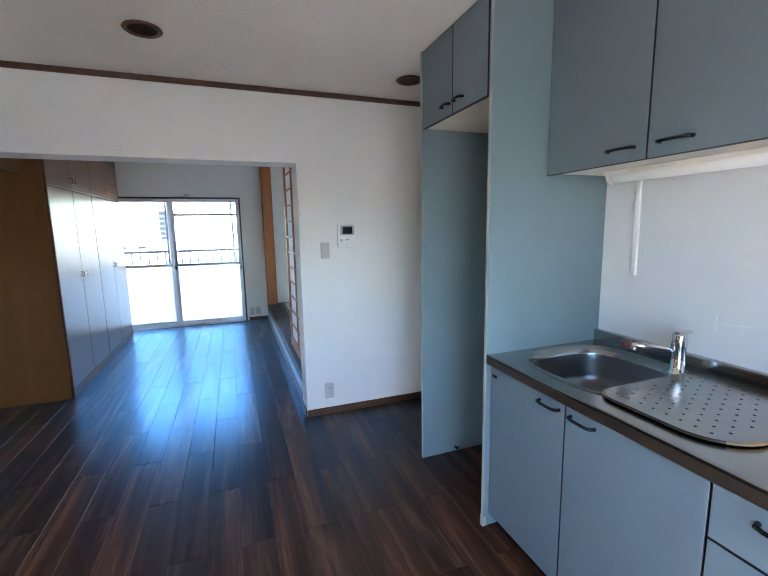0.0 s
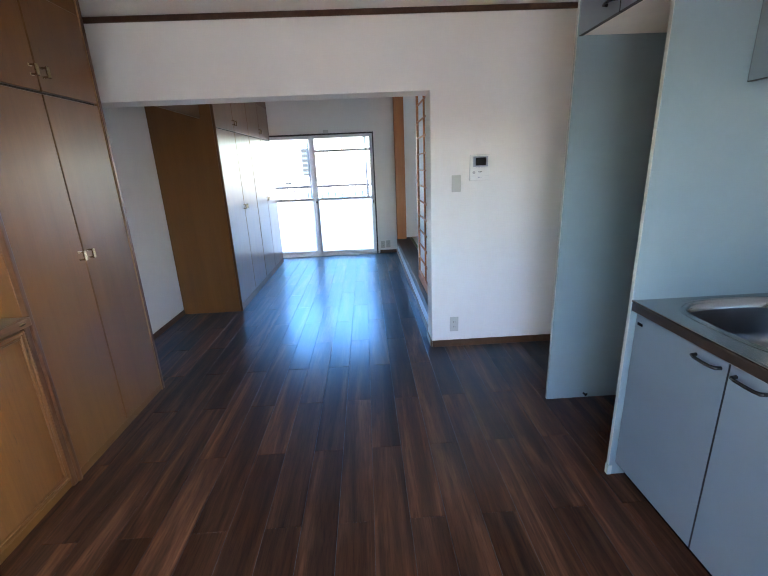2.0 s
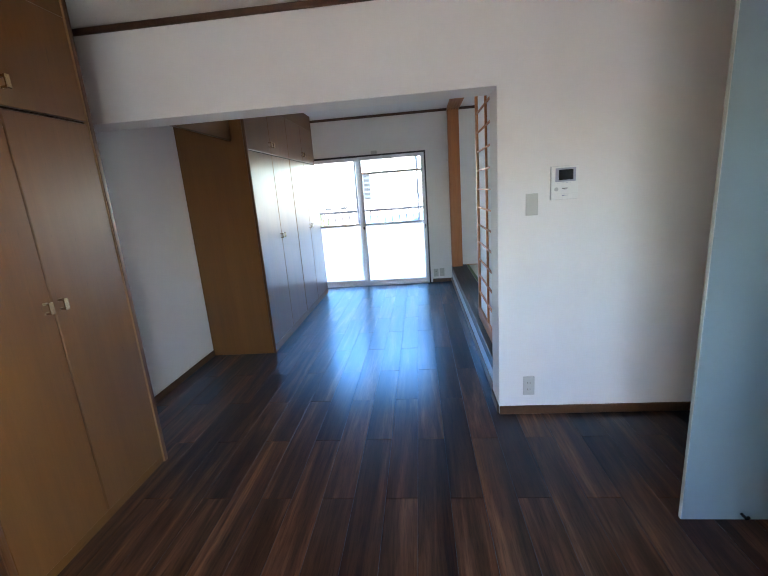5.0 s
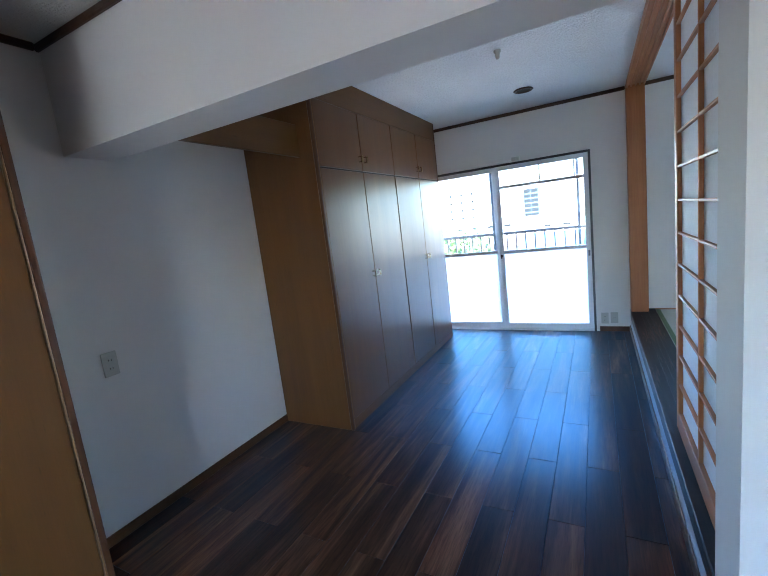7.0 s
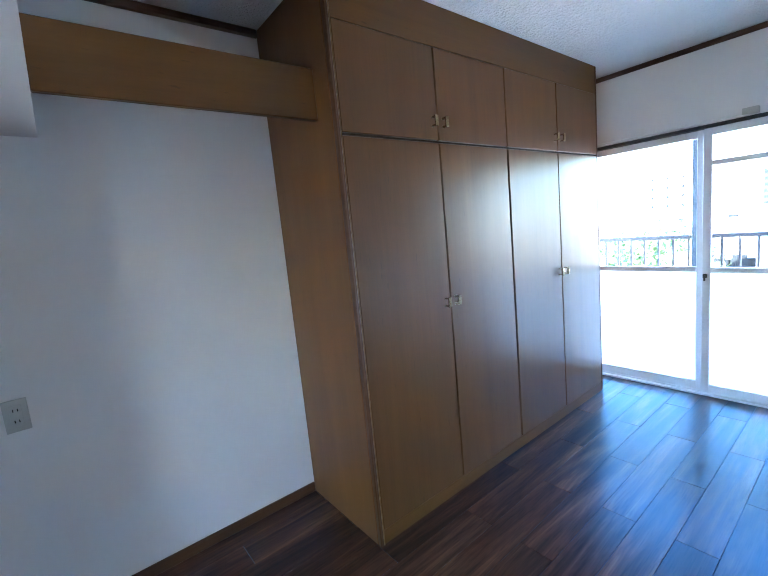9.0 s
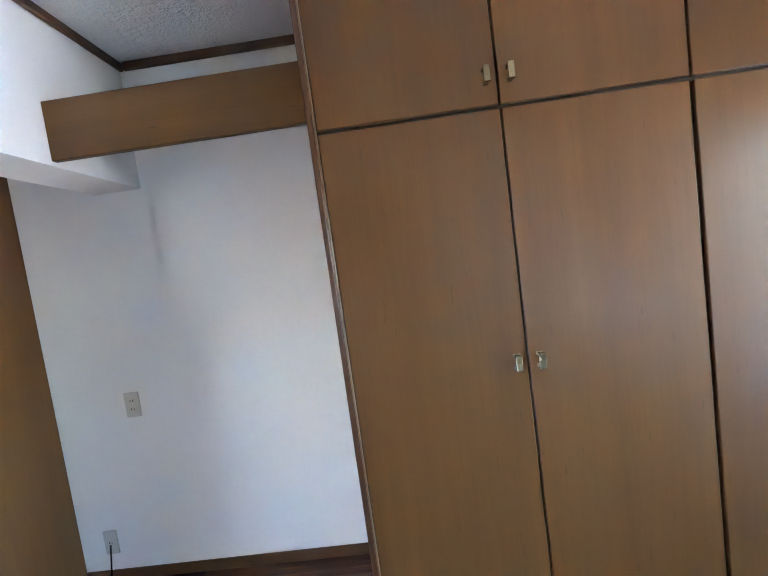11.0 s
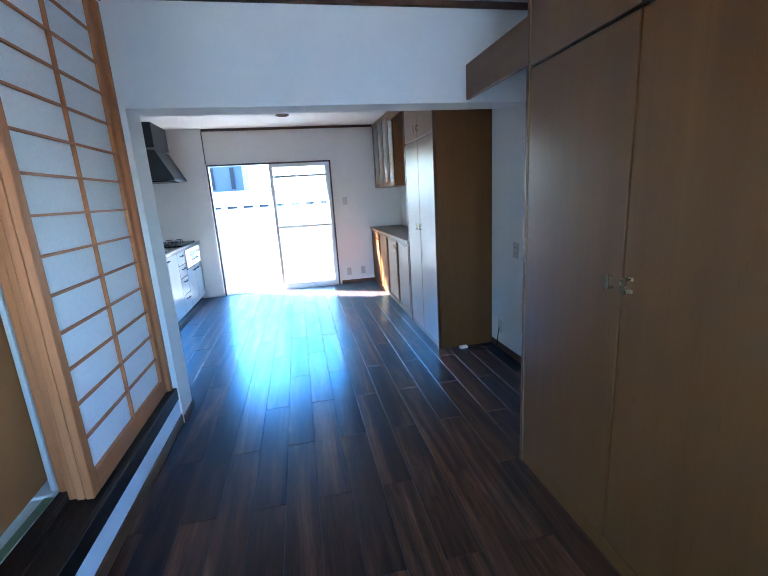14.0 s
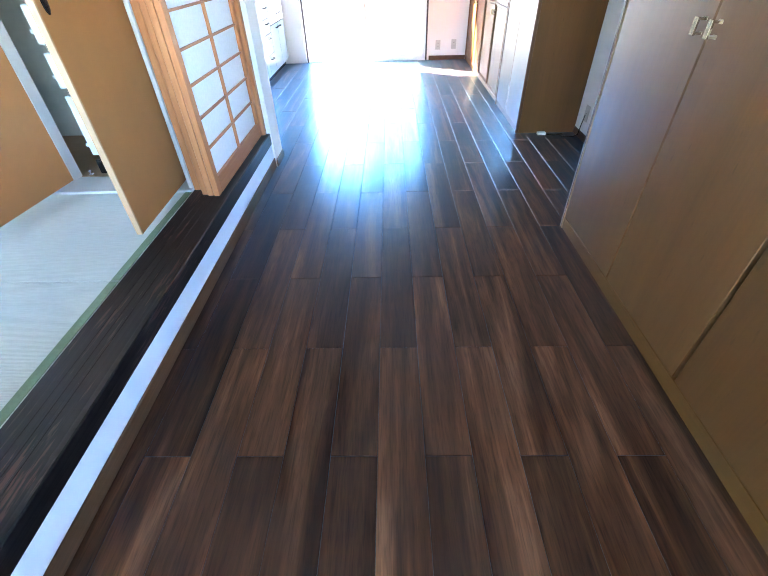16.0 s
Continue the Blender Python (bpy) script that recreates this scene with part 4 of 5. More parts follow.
for yy in (ub[3] + 0.10, ub[3] + 0.19):
    bmk = bmesh.new()
    add_tube(bmk, [(KX - 0.006, yy, 0.735), (KX - 0.022, yy, 0.735)], 0.015, 14)
    part("knob", bmk, GREYP, gr)

# worktop of steel with a sunken bowl
CT = 0.857
S0, S1, SX0, SX1 = -2.05, -1.54, 0.685, 1.16
ct = thing("sink_counter", (0.93, (P0 + Y2) / 2, 0.79), "stainless steel kitchen counter with a rounded sink bowl", "counter")


def counter_top():
    """A slab with a rounded bowl sunk in it."""
    bm = bmesh.new()
    n = 40
    cx, cy, hx, hy = (SX0 + SX1) / 2, (S0 + S1) / 2, (SX1 - SX0) / 2, (S1 - S0) / 2

    def ring(k, z, p=4.0):
        vs = []
        for i in range(n):
            a = 2 * math.pi * i / n
            c, s = math.cos(a), math.sin(a)
            r = (abs(c) ** p + abs(s) ** p) ** (-1 / p)
            vs.append(bm.verts.new((cx + hx * k * c * r, cy + hy * k * s * r, z)))
        return vs

    x0, x1, y0, y1 = 0.587, RX - 0.035, Y2 + 0.036, P0 - 0.001
    outer = []
    for i in range(n):
        a = 2 * math.pi * i / n
        c, s = math.cos(a), math.sin(a)
        t = min((x1 - cx) / c if c > 1e-6 else (x0 - cx) / c if c < -1e-6 else 1e9, (y1 - cy) / s if s > 1e-6 else (cy - 0.32 - cy) / s if s < -1e-6 else 1e9)
        outer.append(bm.verts.new((cx + t * c, cy + t * s, CT)))
    steps = ((1.125, 0), (1.112, 0.004), (1.098, 0.004), (1.088, -0.001), (1.072, -0.001), (1.062, 0.003), (1.05, 0.003), (1.04, -0.004), (1.022, -0.005), (1.0, -0.012), (0.98, -0.03))
    rings = [outer] + [ring(k, CT + dz, 3.4) for k, dz in steps]
    for r0, r1 in zip(rings, rings[1:]):
        for i in range(n):
            bm.faces.new((r0[i], r0[(i + 1) % n], r1[(i + 1) % n], r1[i])).smooth = r0 is not outer
    yb = cy - 0.32
    corners = [bm.verts.new(p) for p in ((x0, y1, CT), (x1, y1, CT), (x1, yb, CT), (x0, yb, CT))]
    for v, sx, sy in zip(corners, (-1, 1, 1, -1), (1, 1, -1, -1)):
        near = sorted(outer, key=lambda q: (q.co - v.co).length)[:2]
        try:
            bm.faces.new((v, near[0], near[1]))
        except ValueError:
            pass
    bm.faces.new([bm.verts.new(p) for p in ((x0, yb, CT), (x1, yb, CT), (x1, y0, CT), (x0, y0, CT))])
    return bm


def sink_bowl():
    """The pressed bowl below the counter's rim."""
    bm = bmesh.new()
    n, cx, cy, hx, hy = 48, (SX0 + SX1) / 2, (S0 + S1) / 2, (SX1 - SX0) / 2, (S1 - S0) / 2
    rings = []
    for k, dz in ((0.982, -0.029), (0.968, -0.06), (0.955, -0.13), (0.93, -0.155), (0.87, -0.172), (0.6, -0.178), (0.12, -0.182)):
        row = []
        for i in range(n):
            c, s = math.cos(2 * math.pi * i / n), math.sin(2 * math.pi * i / n)
            r = (abs(c) ** 3.4 + abs(s) ** 3.4) ** (-1 / 3.4)
            row.append(bm.verts.new((cx + hx * k * c * r, cy + hy * k * s * r, CT + dz)))
        rings.append(row)
    for r0, r1 in zip(rings, rings[1:]):
        for i in range(n):
            bm.faces.new((r0[i], r0[(i + 1) % n], r1[(i + 1) % n], r1[i])).smooth = True
    bm.faces.new(rings[-1])
    return bm


part("top", counter_top(), STEEL, ct)
part("bowl", sink_bowl(), BOWLDARK, ct, "satin steel sink bowl, coloured darker for its dim reflections")
part("front_edge", boxes((0.582, 0.606, Y2 + 0.036, P0 - 0.001, 0.812, CT - 0.006), bevel=0.004), BROWNEDGE, ct, "dark brown front edge")
part("front_lip", boxes((0.580, 0.594, Y2 + 0.036, P0 - 0.001, CT - 0.006, CT + 0.003), bevel=0.004, seg=2), STEEL, ct)
part("backsplash", boxes((RX - 0.035, RX - 0.002, Y2 + 0.036, P0 - 0.001, CT - 0.01, CT + 0.055), bevel=0.008, seg=2), STEEL, ct)
part("drain", add_lathe(bmesh.new(), 0.925, -1.77, [(0.055, CT - 0.178), (0.05, CT - 0.174), (0.035, CT - 0.178), (0.001, CT - 0.179)], 24), BLACK, ct, "dark drain")

bdp = thing("drain_board", (0.93, -2.2, CT), "perforated steel drainboard resting over the sink bowl", "drainboard")


def board_outline(x0, x1, y0, y1, r):
    """Front edge at x0 with rounded corners, ends square at the back."""
    pts = [(x1, y1)]
    for k in range(7):
        a = math.pi / 2 * k / 6
        pts.append((x0 + r * 0.5 - r * 0.5 * math.sin(a), y1 - r * 0.5 + r * 0.5 * math.cos(a)))
    for k in range(9):
        a = math.pi / 2 * k / 8
        pts.append((x0 + r - r * math.cos(a), y0 + r - r * math.sin(a)))
    pts.append((x1, y0))
    return pts


BOARD = board_outline(0.665, 1.175, -2.40, -1.985, 0.14)


def perforated_board():
    bm = bmesh.new()
    low = [bm.verts.new((x, y, CT + 0.006)) for x, y in BOARD]
    top = [bm.verts.new((x, y, CT + 0.012)) for x, y in BOARD]
    bm.faces.new(low)
    bm.faces.new(top)
    for i in range(len(low)):
        j = (i + 1) % len(low)
        bm.faces.new((low[i], low[j], top[j], top[i]))
    return bm


part("plate", perforated_board(), STEEL, bdp)
for i in range(8):
    for j in range(10):
        hx_, hy_ = 0.72 + j * 0.045, -2.03 - i * 0.041 - (0.02 if j % 2 else 0)
        part("hole", add_lathe(bmesh.new(), hx_, hy_, [(0.0045, CT + 0.0124), (0.004, CT + 0.0127), (0.0005, CT + 0.0126)], 8), BLACK, bdp)
edge = [(x, y, CT + 0.009) for x, y in BOARD]
part("rim", add_tube(bmesh.new(), edge[5:14], 0.0045, 8), BROWNEDGE, bdp, "dark rubber rim")
part("rim_tip", add_tube(bmesh.new(), edge[1:6], 0.0047, 8), FUSEDGE, bdp, "tan rim corner")
part("rim_tip", add_tube(bmesh.new(), [edge[12], *edge[13:18]], 0.0047, 8), FUSEDGE, bdp, "tan rim corner")

fa = thing("mixer_tap", (1.12, -1.955, CT), "chrome single-lever mixer tap with a swivel spout", "tap")
part("base", add_lathe(bmesh.new(), 1.12, -1.955, [(0.034, CT), (0.034, CT + 0.006), (0.026, CT + 0.012), (0.024, CT + 0.10), (0.026, CT + 0.105), (0.026, CT + 0.15), (0.022, CT + 0.158), (0.001, CT + 0.16)], 24), CHROME, fa)
bmf = bmesh.new()
add_tube(bmf, [(1.115, -1.95, CT + 0.088), (1.07, -1.93, CT + 0.096), (1.02, -1.905, CT + 0.104), (0.955, -1.872, CT + 0.112)], [0.012, 0.011, 0.011, 0.011], 12)
sp = part("spout", bmf, CHROME, fa)
bmf = bmesh.new()
bmesh.ops.create_uvsphere(bmf, u_segments=18, v_segments=10, radius=0.021)
bmesh.ops.translate(bmf, vec=(0.948, -1.868, CT + 0.113), verts=bmf.verts)
for f in bmf.faces:
    f.smooth = True
part("spout_knob", bmf, TAPTIP, sp, "brown-red round spout tip")
part("aerator", add_tube(bmesh.new(), [(0.975, -1.882, CT + 0.103), (0.975, -1.882, CT + 0.088)], 0.0105, 14), CHROME, sp)
part("lever", boxes((1.10, 1.175, -1.965, -1.945, CT + 0.152, CT + 0.166), bevel=0.004, seg=2), CHROME, fa)

sb = structure("splashback", boxes((RX - 0.006, RX - 0.001, Y2 + 0.036, P0 - 0.001, CT + 0.055, 1.657)), SPLASH, "glossy white splashback panel", "splashback")
solo("cable_channel", boxes((RX - 0.020, RX - 0.006, -1.662, -1.640, 1.20, 1.655), bevel=0.002), WHITEP, "white plastic cable channel on the splashback", "cable channel", at=(RX - 0.01, -1.62, 1.19))
solo("adhesive_strip", boxes((RX - 0.008, RX - 0.006, -2.004, -2.0, 1.02, 1.08), (RX - 0.008, RX - 0.006, -2.08, -2.03, 1.05, 1.056), (RX - 0.008, RX - 0.006, -2.12, -2.08, 1.056, 1.062), bevel=0.0005), WHITEP, "white leftover hook strips on the splashback", "hook strip", at=(RX - 0.006, -2.0, 1.05))
fl = thing("under_cabinet_lamp", (1.05, -2.1, 1.6), "white fluorescent lamp fixture below the wall cabinets", "lamp")
bmf = bmesh.new()
add_tube(bmf, [(1.10, -1.63, 1.628), (1.10, -1.64, 1.628), (1.10, -2.5, 1.628)], [0.019, 0.026, 0.026], 18)
part("diffuser", bmf, WHITEP, fl)
part("end_cap", add_tube(bmesh.new(), [(1.10, -1.612, 1.628), (1.10, -1.618, 1.628), (1.10, -1.634, 1.628)], [0.022, 0.0285, 0.0285], 18), CREAM, fl, "ivory end cap")
part("pull_switch", boxes((1.094, 1.106, -1.612, -1.585, 1.636, 1.644), bevel=0.002), BLACK, fl, "small dark switch")
part("mount", boxes((1.075, 1.19, -2.5, -1.6, 1.635, 1.656), bevel=0.004), CREAM, fl)

# range hood
ho = thing("range_hood", (0.95, (hood_y0 + hood_y1) / 2, 1.70), "dark grey slanted range hood at the end of the kitchen", "range hood")
bmh = bmesh.new()
prof = [(RX - 0.002, 1.70), (0.62, 1.685), (0.615, 1.703), (0.79, 2.05), (RX - 0.002, 2.08)]
for ys in (hood_y0, hood_y1):
    for (hx_, hz_) in prof:
        bmh.verts.new((hx_, ys, hz_))
bmh.verts.ensure_lookup_table()
v = bmh.verts
bmh.faces.new([v[i] for i in range(5)])
bmh.faces.new([v[i] for i in range(9, 4, -1)])
for i in range(5):
    bmh.faces.new((v[i], v[(i + 1) % 5], v[(i + 1) % 5 + 5], v[i + 5]))
bmesh.ops.bevel(bmh, geom=list(bmh.edges), offset=0.004, segments=1, affect="EDGES")
part("canopy", bmh, HOODM, ho)
part("duct_cover", boxes((0.785, RX - 0.002, hood_y0 + 0.002, hood_y1 - 0.002, 2.08, CK - 0.002), bevel=0.003), HOODM, ho)
part("filter_recess", boxes((0.70, 1.15, hood_y0 + 0.06, hood_y1 - 0.06, 1.672, 1.688), bevel=0.004), BLACK, ho, "dark grease filter")
part("control_strip", boxes((0.632, 0.665, hood_y0 + 0.30, hood_y1 - 0.16, 1.676, 1.688), bevel=0.002), GREYP, ho, "grey control strip below the front edge")

# gas hob
gh = thing("gas_hob", (0.9, sc_, CT), "black gas hob with pan supports", "hob")
part("plate", boxes((0.635, 1.16, ub[3] + 0.06, ub[2] - 0.06, CT, CT + 0.014), bevel=0.005, seg=2), BLACK, gh)
for yy in (sc_ - 0.18, sc_ + 0.18):
    part("burner", add_lathe(bmesh.new(), 0.86, yy, [(0.05, CT + 0.014), (0.05, CT + 0.028), (0.036, CT + 0.034), (0.001, CT + 0.034)], 20), HOODM, gh)
    bmg = bmesh.new()
    for a in range(6):
        c, s = math.cos(a * math.pi / 3), math.sin(a * math.pi / 3)
        add_tube(bmg, [(0.86 + 0.11 * c, yy + 0.11 * s, CT + 0.013), (0.86 + 0.105 * c, yy + 0.105 * s, CT + 0.05), (0.86 + 0.04 * c, yy + 0.04 * s, CT + 0.05)], 0.005, 6)
    part("pan_support", bmg, DARKFRAME, gh)


# ---- shoji screens and tatami room ----
def shoji(x, y0, y1, label):
    z0, z1 = TZ + 0.006, CL - 0.045
    s, t = 0.05, 0.03
    sh = thing("shoji_screen", (x, (y0 + y1) / 2, z0), label, "sliding screen", "stacked shoji screens")
    part("stile", boxes((x - t / 2, x + t / 2, y0, y0 + s, z0, z1), bevel=0.003), CYPRESS, sh)
    part("stile", boxes((x - t / 2, x + t / 2, y1 - s, y1, z0, z1), bevel=0.003), CYPRESS, sh)
    part("bottom_rail", boxes((x - t / 2, x + t / 2, y0 + s, y1 - s, z0, z0 + 0.09), bevel=0.002), CYPRESS_H, sh)
    part("top_rail", boxes((x - t / 2, x + t / 2, y0 + s, y1 - s, z1 - 0.03, z1), bevel=0.002), CYPRESS_H, sh)
    za, zb, n = z0 + 0.09, z1 - 0.03, 14
    for k in range(1, n):
        z = za + k * (zb - za) / n
        part("muntin", boxes((x - 0.012, x + 0.002, y0 + s, y1 - s, z - 0.005, z + 0.005), bevel=0.001), CYPRESS_H, sh)
    ym = (y0 + y1) / 2
    part("centre_muntin", boxes((x - 0.013, x + 0.003, ym - 0.006, ym + 0.006, za, zb), bevel=0.001), CYPRESS, sh)
    part("paper", boxes((x + 0.0035, x + 0.0045, y0 + s, y1 - s, za, zb)), PAPER, sh, "white translucent paper")
    return sh


shoji(0.065, 0.268, 1.208, "white paper shoji screen in an orange wooden lattice")
shoji(0.100, 0.268, 1.203, "shoji screen slid behind the front screen")
shoji(0.135, 0.268, 1.190, "shoji screen slid behind two others")
structure("shoji_jamb", boxes((0.03, 0.152, BEAM1 + 0.001, 0.264, TZ, CL - 0.053), bevel=0.003), CYPRESS, "orange wooden jamb beside the shoji screens", "jamb")
structure("shoji_jamb_inner", boxes((0.156, 0.220, 0.99, 1.122, TZ + 0.002, CL - 0.053), bevel=0.003), CYPRESS, "orange wooden post at the closet corner", "post")

# tatami mats
for (tx0, tx1, ty0, ty1, e) in ((0.229, 1.06, CLO_Y + 0.14, 1.917, 1), (0.229, 1.06, 1.9235, 3.70, 1), (1.062, 1.97, CLO_Y + 0.14, 2.6, 0), (1.062, 1.97, 2.602, 3.70, 0), (1.972, TX, CLO_Y + 0.14, 3.70, 0)):
    tm = thing("tatami_mat", ((tx0 + tx1) / 2, (ty0 + ty1) / 2, TZ - 0.05), "pale straw tatami mat with a green cloth border", "tatami mat", "tatami mats")
    part("straw", boxes((tx0, tx1, ty0, ty1, TZ - 0.05, TZ - 0.001), bevel=0.002), TATAMI, tm)
    part("border", boxes((tx0 + 0.001, tx0 + 0.036, ty0, ty1, TZ - 0.001, TZ + 0.001)), TATAMIEDGE, tm, "green cloth border")
structure("floor_tatami_base", boxes((0.2265, TX, BEAM1, Y1, -0.1, TZ - 0.051)), GROOVE, "sub-floor below the tatami mats", "floor")
structure("tatami_edge_board", boxes((0.2295, TX, 3.702, Y1 - 0.002, TZ - 0.05, TZ)), CYPRESS_X, "pale wooden edge board beside the tatami", "board")

# closet in the tatami room
structure("closet_sill", boxes((0.2295, 2.2, CLO_Y - 0.06, CLO_Y + 0.139, TZ - 0.05, TZ + 0.012), bevel=0.003), JAMBGREY, "pale painted closet sill", "sill")
structure("closet_lining", boxes((0.2295, 2.2, BEAM1 + 0.0015, BEAM1 + 0.006, TZ + 0.013, 2.11)), LINING, "taupe board lining the closet back", "wall")
structure("closet_floor", boxes((0.2295, TX, BEAM1 + 0.001, CLO_Y - 0.061, TZ - 0.05, TZ + 0.012)), FUSEDGE, "pale wooden closet floor", "floor")
structure("closet_jamb", boxes((CLO_X1 + 0.003, CLO_X1 + 0.043, CLO_Y - 0.07, CLO_Y + 0.01, TZ + 0.013, 2.119), bevel=0.003), JAMBGREY, "grey-beige painted closet jamb", "jamb")
structure("closet_jamb", boxes((0.231, 0.250, CLO_Y + 0.001, CLO_Y + 0.118, TZ + 0.013, 2.119), bevel=0.003), JAMBGREY, "grey-beige painted closet jamb", "jamb")


def hinged_door(hx, hy, ang, w, label, handle):
    m = Matrix.Translation((hx, hy, 0)) @ Matrix.Rotation(radians(ang), 4, "Z")
    dd = thing("closet_door", (hx, hy, TZ + 0.018), label, "closet door", "tatami closet doors")
    z0, z1 = TZ + 0.022, 2.11
    bm = boxes((0.0, w, -0.012, 0.012, z0, z1), bevel=0.002)
    bmesh.ops.transform(bm, matrix=m, verts=bm.verts)
    leaf = part("leaf", bm, FUSUMA, dd)
    bm = boxes((w - 0.001, w + 0.009, -0.0135, 0.0135, z0, z1), bevel=0.002)
    bmesh.ops.transform(bm, matrix=m, verts=bm.verts)
    part("edge", bm, FUSEDGE, dd, "pale wooden edge")
    if handle:
        bm = bmesh.new()
        bmesh.ops.create_uvsphere(bm, u_segments=16, v_segments=8, radius=1.0)
        bmesh.ops.scale(bm, vec=(0.018, 0.004, 0.038), verts=bm.verts)
        bmesh.ops.translate(bm, vec=(w - 0.045, 0.0125, 1.14), verts=bm.verts)
        bmesh.ops.transform(bm, matrix=m, verts=bm.verts)
        part("finger_pull", bm, BLACK, leaf, "oval black finger pull")
    return dd


hinged_door(0.308, 1.004, 92.3, 0.598, "tan paper-faced closet door standing open", True)
hinged_door(0.965, 0.975, 85.5, 0.56, "tan paper-faced closet door swung wide open", False)

# added black block fills in the darkness below the drawers
structure("closet_base", boxes((0.36, 0.857, 0.50, 0.90, TZ + 0.013, 0.345)), BLACK, "black block below the storage drawers, standing for the darkness there", "base")
for (zb, zt) in ((0.346, 0.69), (0.70, 0.89), (0.90, 1.09), (1.10, 1.29), (1.30, 1.47)):
    bx = thing("storage_drawer", (0.6, 0.7, zb), "white plastic storage drawer stacked in the closet", "storage drawer", "stacked storage drawers")
    part("rail", boxes((0.37, 0.84, 0.51, 0.88, zb, zb + 0.028)), BLACK, bx, "dark gap rail")
    part("tray", boxes((0.36, 0.857, 0.50, 0.90, zb + 0.028, zt), bevel=0.006, seg=2), WHITEP, bx)
    part("tab", boxes((0.857, 0.882, 0.86, 0.885, zb + 0.07, zb + 0.09), bevel=0.003), WHITEP, bx)
solo("closet_shelf", boxes((CLO_X0, 1.6, BEAM1 + 0.01, 0.92, 1.525, 1.55), bevel=0.002), CREAM, "pale shelf inside the closet", "shelf", at=(0.9, 0.6, 1.525))

kn = thing("door_roller", (0.911, 0.91, TZ + 0.012), "small metal roller fitting on the closet floor", "fitting")
part("bracket", boxes((0.901, 0.921, 0.90, 0.92, TZ + 0.0125, TZ + 0.018), bevel=0.002), ALU, kn)
part("wheel", add_tube(bmesh.new(), [(0.905, 0.91, TZ + 0.028), (0.917, 0.91, TZ + 0.028)], 0.011, 14), CHROME, kn, "shiny small wheel")

# ---- outside ----
structure("ground", boxes((-900, 900, -900, 900, -9.4, -9.0)), GROUND, "pale town ground far below", "ground")
structure("balcony_living", boxes((-2.8, 3.4, Y1 + OUT + 0.002, 5.2, -0.25, -0.06)), CONCRETE, "pale concrete balcony floor", "balcony")
structure("balcony_kitchen", boxes((-2.8, 3.4, -5.3, Y2 - OUT - 0.002, -0.25, -0.06)), CONCRETE, "pale concrete balcony floor", "balcony")
# out of view, added to cut sun and sky light at the balcony door
structure("balcony_slab_above", boxes((-2.8, 3.4, -4.42, Y2 - OUT - 0.002, 2.45, 2.62)), CONCRETE, "unseen pale concrete slab, added to trim the sun patch", "balcony")
ra = thing("balcony_railing", (0.3, 5.1, -0.06), "dark metal balcony railing with upright bars", "railing")
part("top_rail", boxes((-2.8, 3.4, 5.06, 5.12, 1.06, 1.10), bevel=0.006), DARKFRAME, ra)
part("bottom_rail", boxes((-2.8, 3.4, 5.075, 5.105, 0.02, 0.06), bevel=0.004), DARKFRAME, ra)
for k in range(48):
    x = -2.75 + k * 0.13
    part("bar", boxes((x, x + 0.018, 5.08, 5.10, 0.06, 1.06)), DARKFRAME, ra)
pa = structure("balcony_parapet", boxes((-2.8, 3.4, -5.3, -5.15, -0.06, 0.95), (-2.8, 3.4, -5.3, -5.15, 1.02, 1.10), *[(-2.8 + k * 0.2, -2.72 + k * 0.2, -5.29, -5.16, 0.95, 1.02) for k in range(31)], bevel=0.004), CONCRETE, "pale slotted concrete balcony parapet", "parapet")


def building(x, y, w, d, h, mat, label, floors, cols, face, wide=0.34, high=0.27):
    """A far block with windows on the side that faces the flat; face: sign of the outward y."""
    b = thing("building", (x, y, -9.0), label, "building", "distant buildings")
    part("facade", boxes((x - w / 2, x + w / 2, y - d / 2, y + d / 2, -9.0, -9.0 + h)), mat, b)
    part("roof", boxes((x - w / 2 - 0.3, x + w / 2 + 0.3, y - d / 2 - 0.3, y + d / 2 + 0.3, -9.0 + h, -8.6 + h)), ROOF, b)
    yf = y + face * d / 2
    for i in range(floors):
        for j in range(cols):
            xc, zc = x - w / 2 + (j + 0.5) * w / cols, -9.0 + (i + 0.55) * h / floors
            ww, hh = wide * w / cols, high * h / floors
            ya, yb = sorted((yf, yf + face * 0.12))
            part("window", boxes((xc - ww, xc + ww, ya, yb, zc - hh, zc + hh)), WINDOWDARK, b)
    return b


building(-26.2, 200, 6.4, 6, 19, BLUEFACADE, "grey apartment block seen across the town", 9, 2, -1, 0.42, 0.3)
building(-58, 200, 16, 8, 22, FACADE, "pale apartment block across the town", 6, 3, -1, 0.09, 0.16)
building(-22, 85, 16, 8, 9.0, FACADE, "low pale house row across the town", 3, 5, -1, 0.2, 0.06)
building(-6, 75, 12, 8, 8.6, FACADE, "low pale building across the town", 3, 4, -1, 0.2, 0.06)
building(7.4, -46, 6.0, 6, 18, BLUEFACADE, "blue-grey building opposite the kitchen balcony", 5, 3, 1, 0.1, 0.3)
building(0, -38, 40, 6, 10.9, FACADE, "long low pale building opposite the kitchen balcony", 5, 30, 1, 0.3, 0.045)


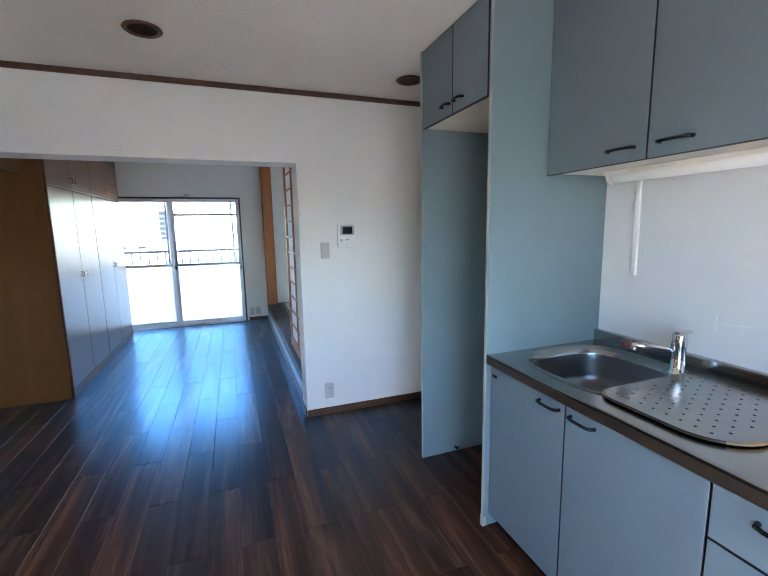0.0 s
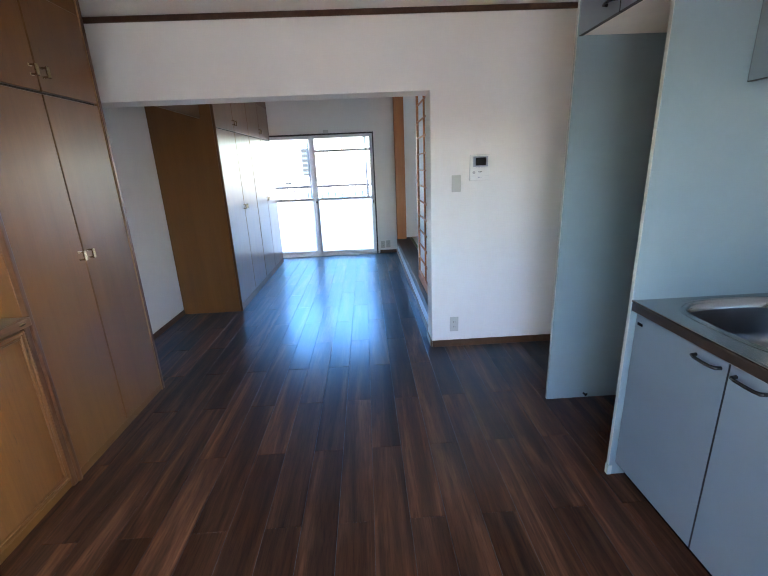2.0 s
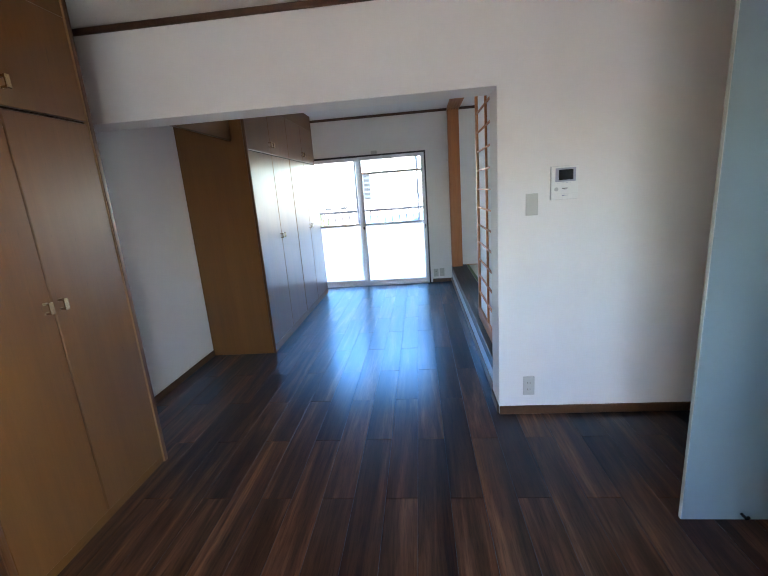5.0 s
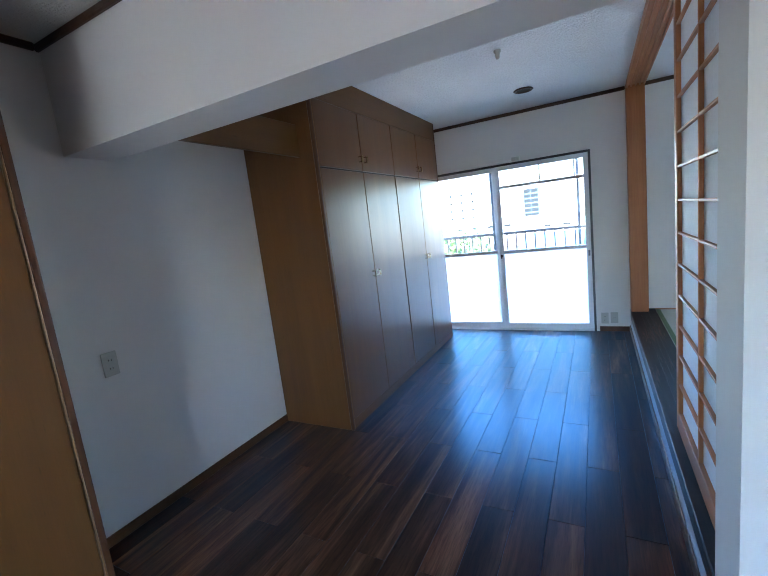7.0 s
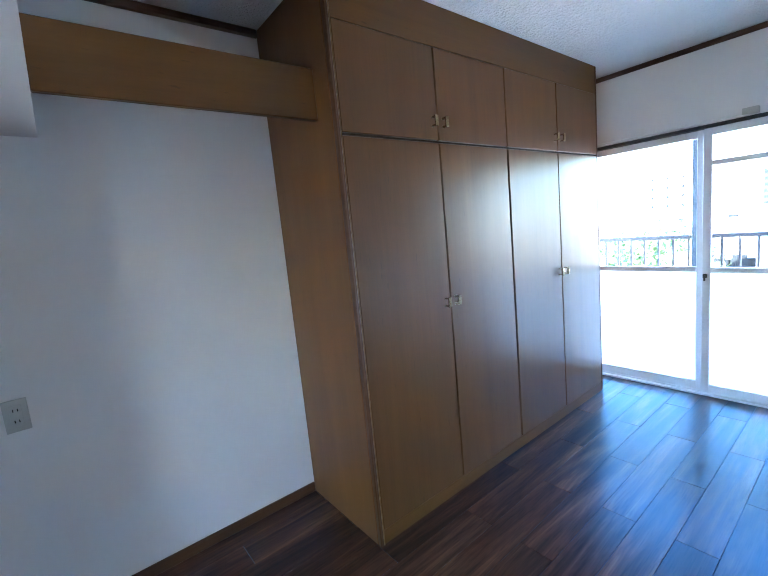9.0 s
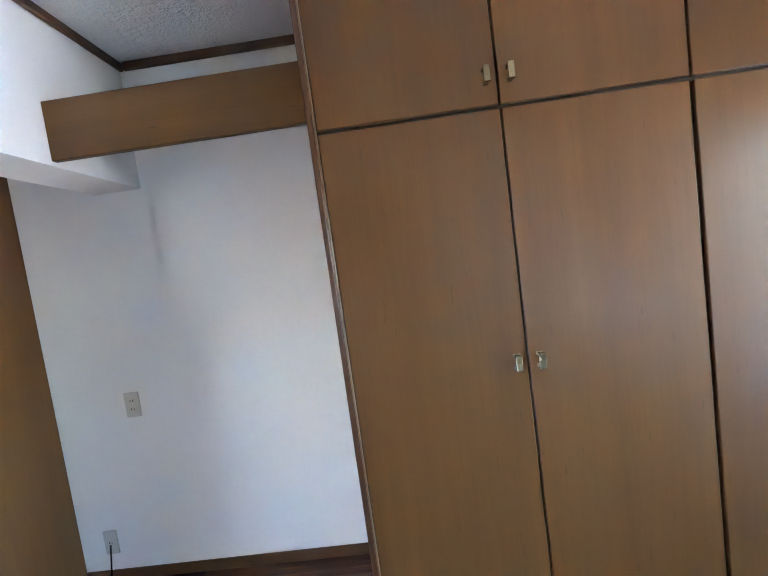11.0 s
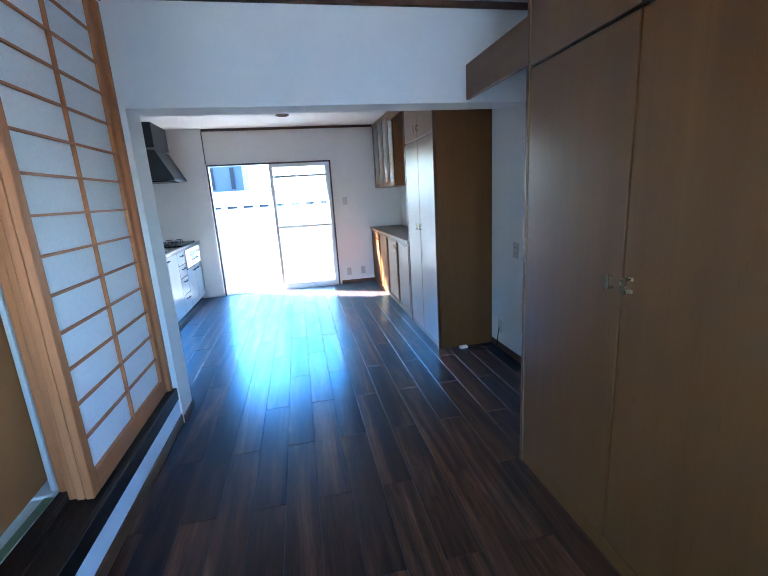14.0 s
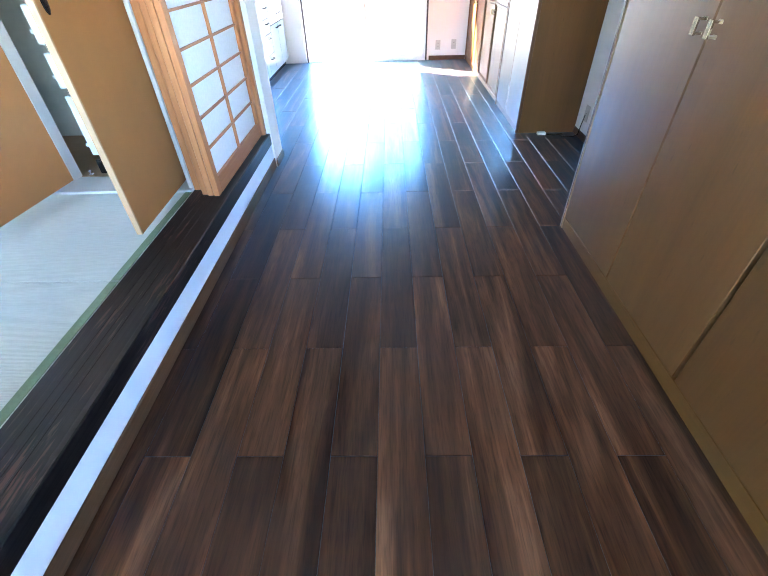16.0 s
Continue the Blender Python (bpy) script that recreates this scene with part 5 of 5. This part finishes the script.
def house(x, y, w, d, h, roof_mat, label):
    """A low gabled house with its ridge along x and windows on the side towards the flat."""
    b = thing("house", (x, y, -9.0), label, "house", "distant houses")
    part("wall", boxes((x - w / 2, x + w / 2, y - d / 2, y + d / 2, -9.0, -9.0 + h)), FACADE, b)
    bm = bmesh.new()
    ends = []
    for xe in (x - w / 2 - 0.4, x + w / 2 + 0.4):
        ends.append([bm.verts.new(q) for q in ((xe, y - d / 2 - 0.5, -9.1 + h), (xe, y, -9.0 + h + d * 0.24), (xe, y + d / 2 + 0.5, -9.1 + h), (xe, y, -9.2 + h))])
    bm.faces.new(ends[0])
    bm.faces.new(list(reversed(ends[1])))
    for k in range(4):
        bm.faces.new((ends[0][k], ends[0][(k + 1) % 4], ends[1][(k + 1) % 4], ends[1][k]))
    part("roof", bm, roof_mat, b)
    for zc in (-9.0 + h * 0.28, -9.0 + h * 0.74):
        for u in (0.2, 0.5, 0.8):
            xc = x - w / 2 + u * w
            part("window", boxes((xc - 0.8, xc + 0.8, y - d / 2 - 0.06, y - d / 2, zc - 0.55, zc + 0.55)), WINDOWDARK, b)


house(-3.6, 42, 5.5, 7, 6.2, BLUEROOF, "low pale house with a blue metal roof across the street")
house(2.6, 40, 5.0, 7, 6.4, BLUEROOF, "pale house with a bright blue roof across the street")
house(-8.6, 50, 5.0, 7, 6.6, ROOF, "pale house with a grey roof behind the trees")
house(-15.5, 46, 6.0, 7, 6.3, BLUEROOF, "pale house with a blue-grey roof across the street")


def tree(x, y, z, h):
    t = thing("tree", (x, y, z), "leafy green tree below the balcony", "tree", "distant trees")
    bm = bmesh.new()
    add_tube(bm, [(x, y, z), (x + 0.1, y, z + h * 0.35), (x + 0.05, y + 0.1, z + h * 0.7)], [0.22, 0.16, 0.06], 8)
    for a in range(5):
        c, s = math.cos(a * 1.26), math.sin(a * 1.26)
        add_tube(bm, [(x + 0.08, y, z + h * 0.4), (x + c * h * 0.18, y + s * h * 0.18, z + h * 0.62)], [0.09, 0.03], 6)
    part("trunk", bm, ROOF, t)
    vs, fs = [], []
    rnd = random.Random(int(x * 10))
    for _ in range(900):
        a, b, r = rnd.uniform(0, 6.28), rnd.uniform(-1, 1), rnd.uniform(0.4, 1.0) ** 0.5
        q = math.sqrt(1 - b * b)
        lump = 1 + 0.25 * math.sin(3 * a + x) + 0.2 * math.sin(5 * b + y)
        c = Vector((x + h * 0.3 * r * q * math.cos(a) * lump, y + h * 0.3 * r * q * math.sin(a) * lump, z + h * 0.68 + h * 0.3 * r * b))
        u = Vector((rnd.uniform(-1, 1), rnd.uniform(-1, 1), rnd.uniform(-1, 1))).normalized() * 0.22
        w = u.orthogonal().normalized() * 0.16
        n = len(vs)
        vs += [c - u, c + w, c + u, c - w]
        fs.append((n, n + 1, n + 2, n + 3))
    bm = bmesh.new()
    bv = [bm.verts.new(p) for p in vs]
    for f in fs:
        bm.faces.new([bv[i] for i in f])
    part("crown", bm, LEAF, t)


for (tx, ty, th_) in ((-10.4, 34, 9.7), (-13.2, 37, 9.3)):
    tree(tx, ty, -9.0, th_)

# ---- plank floor ----
floor = structure("floor", boxes((LX, RX, Y2, Y1, -0.2, -0.009), (RX, TX, BEAM1, Y1, -0.2, -0.105)), GROOVE, "dark walnut plank floor, semi-gloss and slightly worn", "floor")
PW, PL = 0.1515, 0.925
XS, YS = -0.660, 2.524
plank_mesh = {}


def plank_data(w, l):
    key = (round(w, 4), round(l, 4))
    if key not in plank_mesh:
        bm = boxes((0.0005, w - 0.0005, 0.0009, l - 0.0009, -0.0085, 0.0), bevel=0.0010)
        bmesh.ops.recalc_face_normals(bm, faces=bm.faces)
        me = bpy.data.meshes.new("plank")
        bm.to_mesh(me)
        bm.free()
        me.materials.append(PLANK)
        plank_mesh[key] = me
    return plank_mesh[key]


rng = random.Random(5)
for i in range(-12, 13):
    xa, xb = XS - (i + 1) * PW, XS - i * PW
    xlo, xhi = max(xa, LX + 0.001), min(xb, RX - 0.001)
    if xhi - xlo < 0.02:
        continue
    ys = YS + (0 if i % 2 == 0 else PL / 2)
    k0 = math.floor((Y2 - ys) / PL)
    for k in range(k0, k0 + 10):
        ya, yb = ys + k * PL, ys + (k + 1) * PL
        ylo, yhi = max(ya, Y2 + 0.001), min(yb, (Y1 if xlo < 0.0 else BEAM0) - 0.001)
        if yhi - ylo < 0.02:
            continue
        if xhi > 0.0 > xlo and yhi > 0:
            xh = 0.012 if ylo >= 0 else xhi
        else:
            xh = xhi
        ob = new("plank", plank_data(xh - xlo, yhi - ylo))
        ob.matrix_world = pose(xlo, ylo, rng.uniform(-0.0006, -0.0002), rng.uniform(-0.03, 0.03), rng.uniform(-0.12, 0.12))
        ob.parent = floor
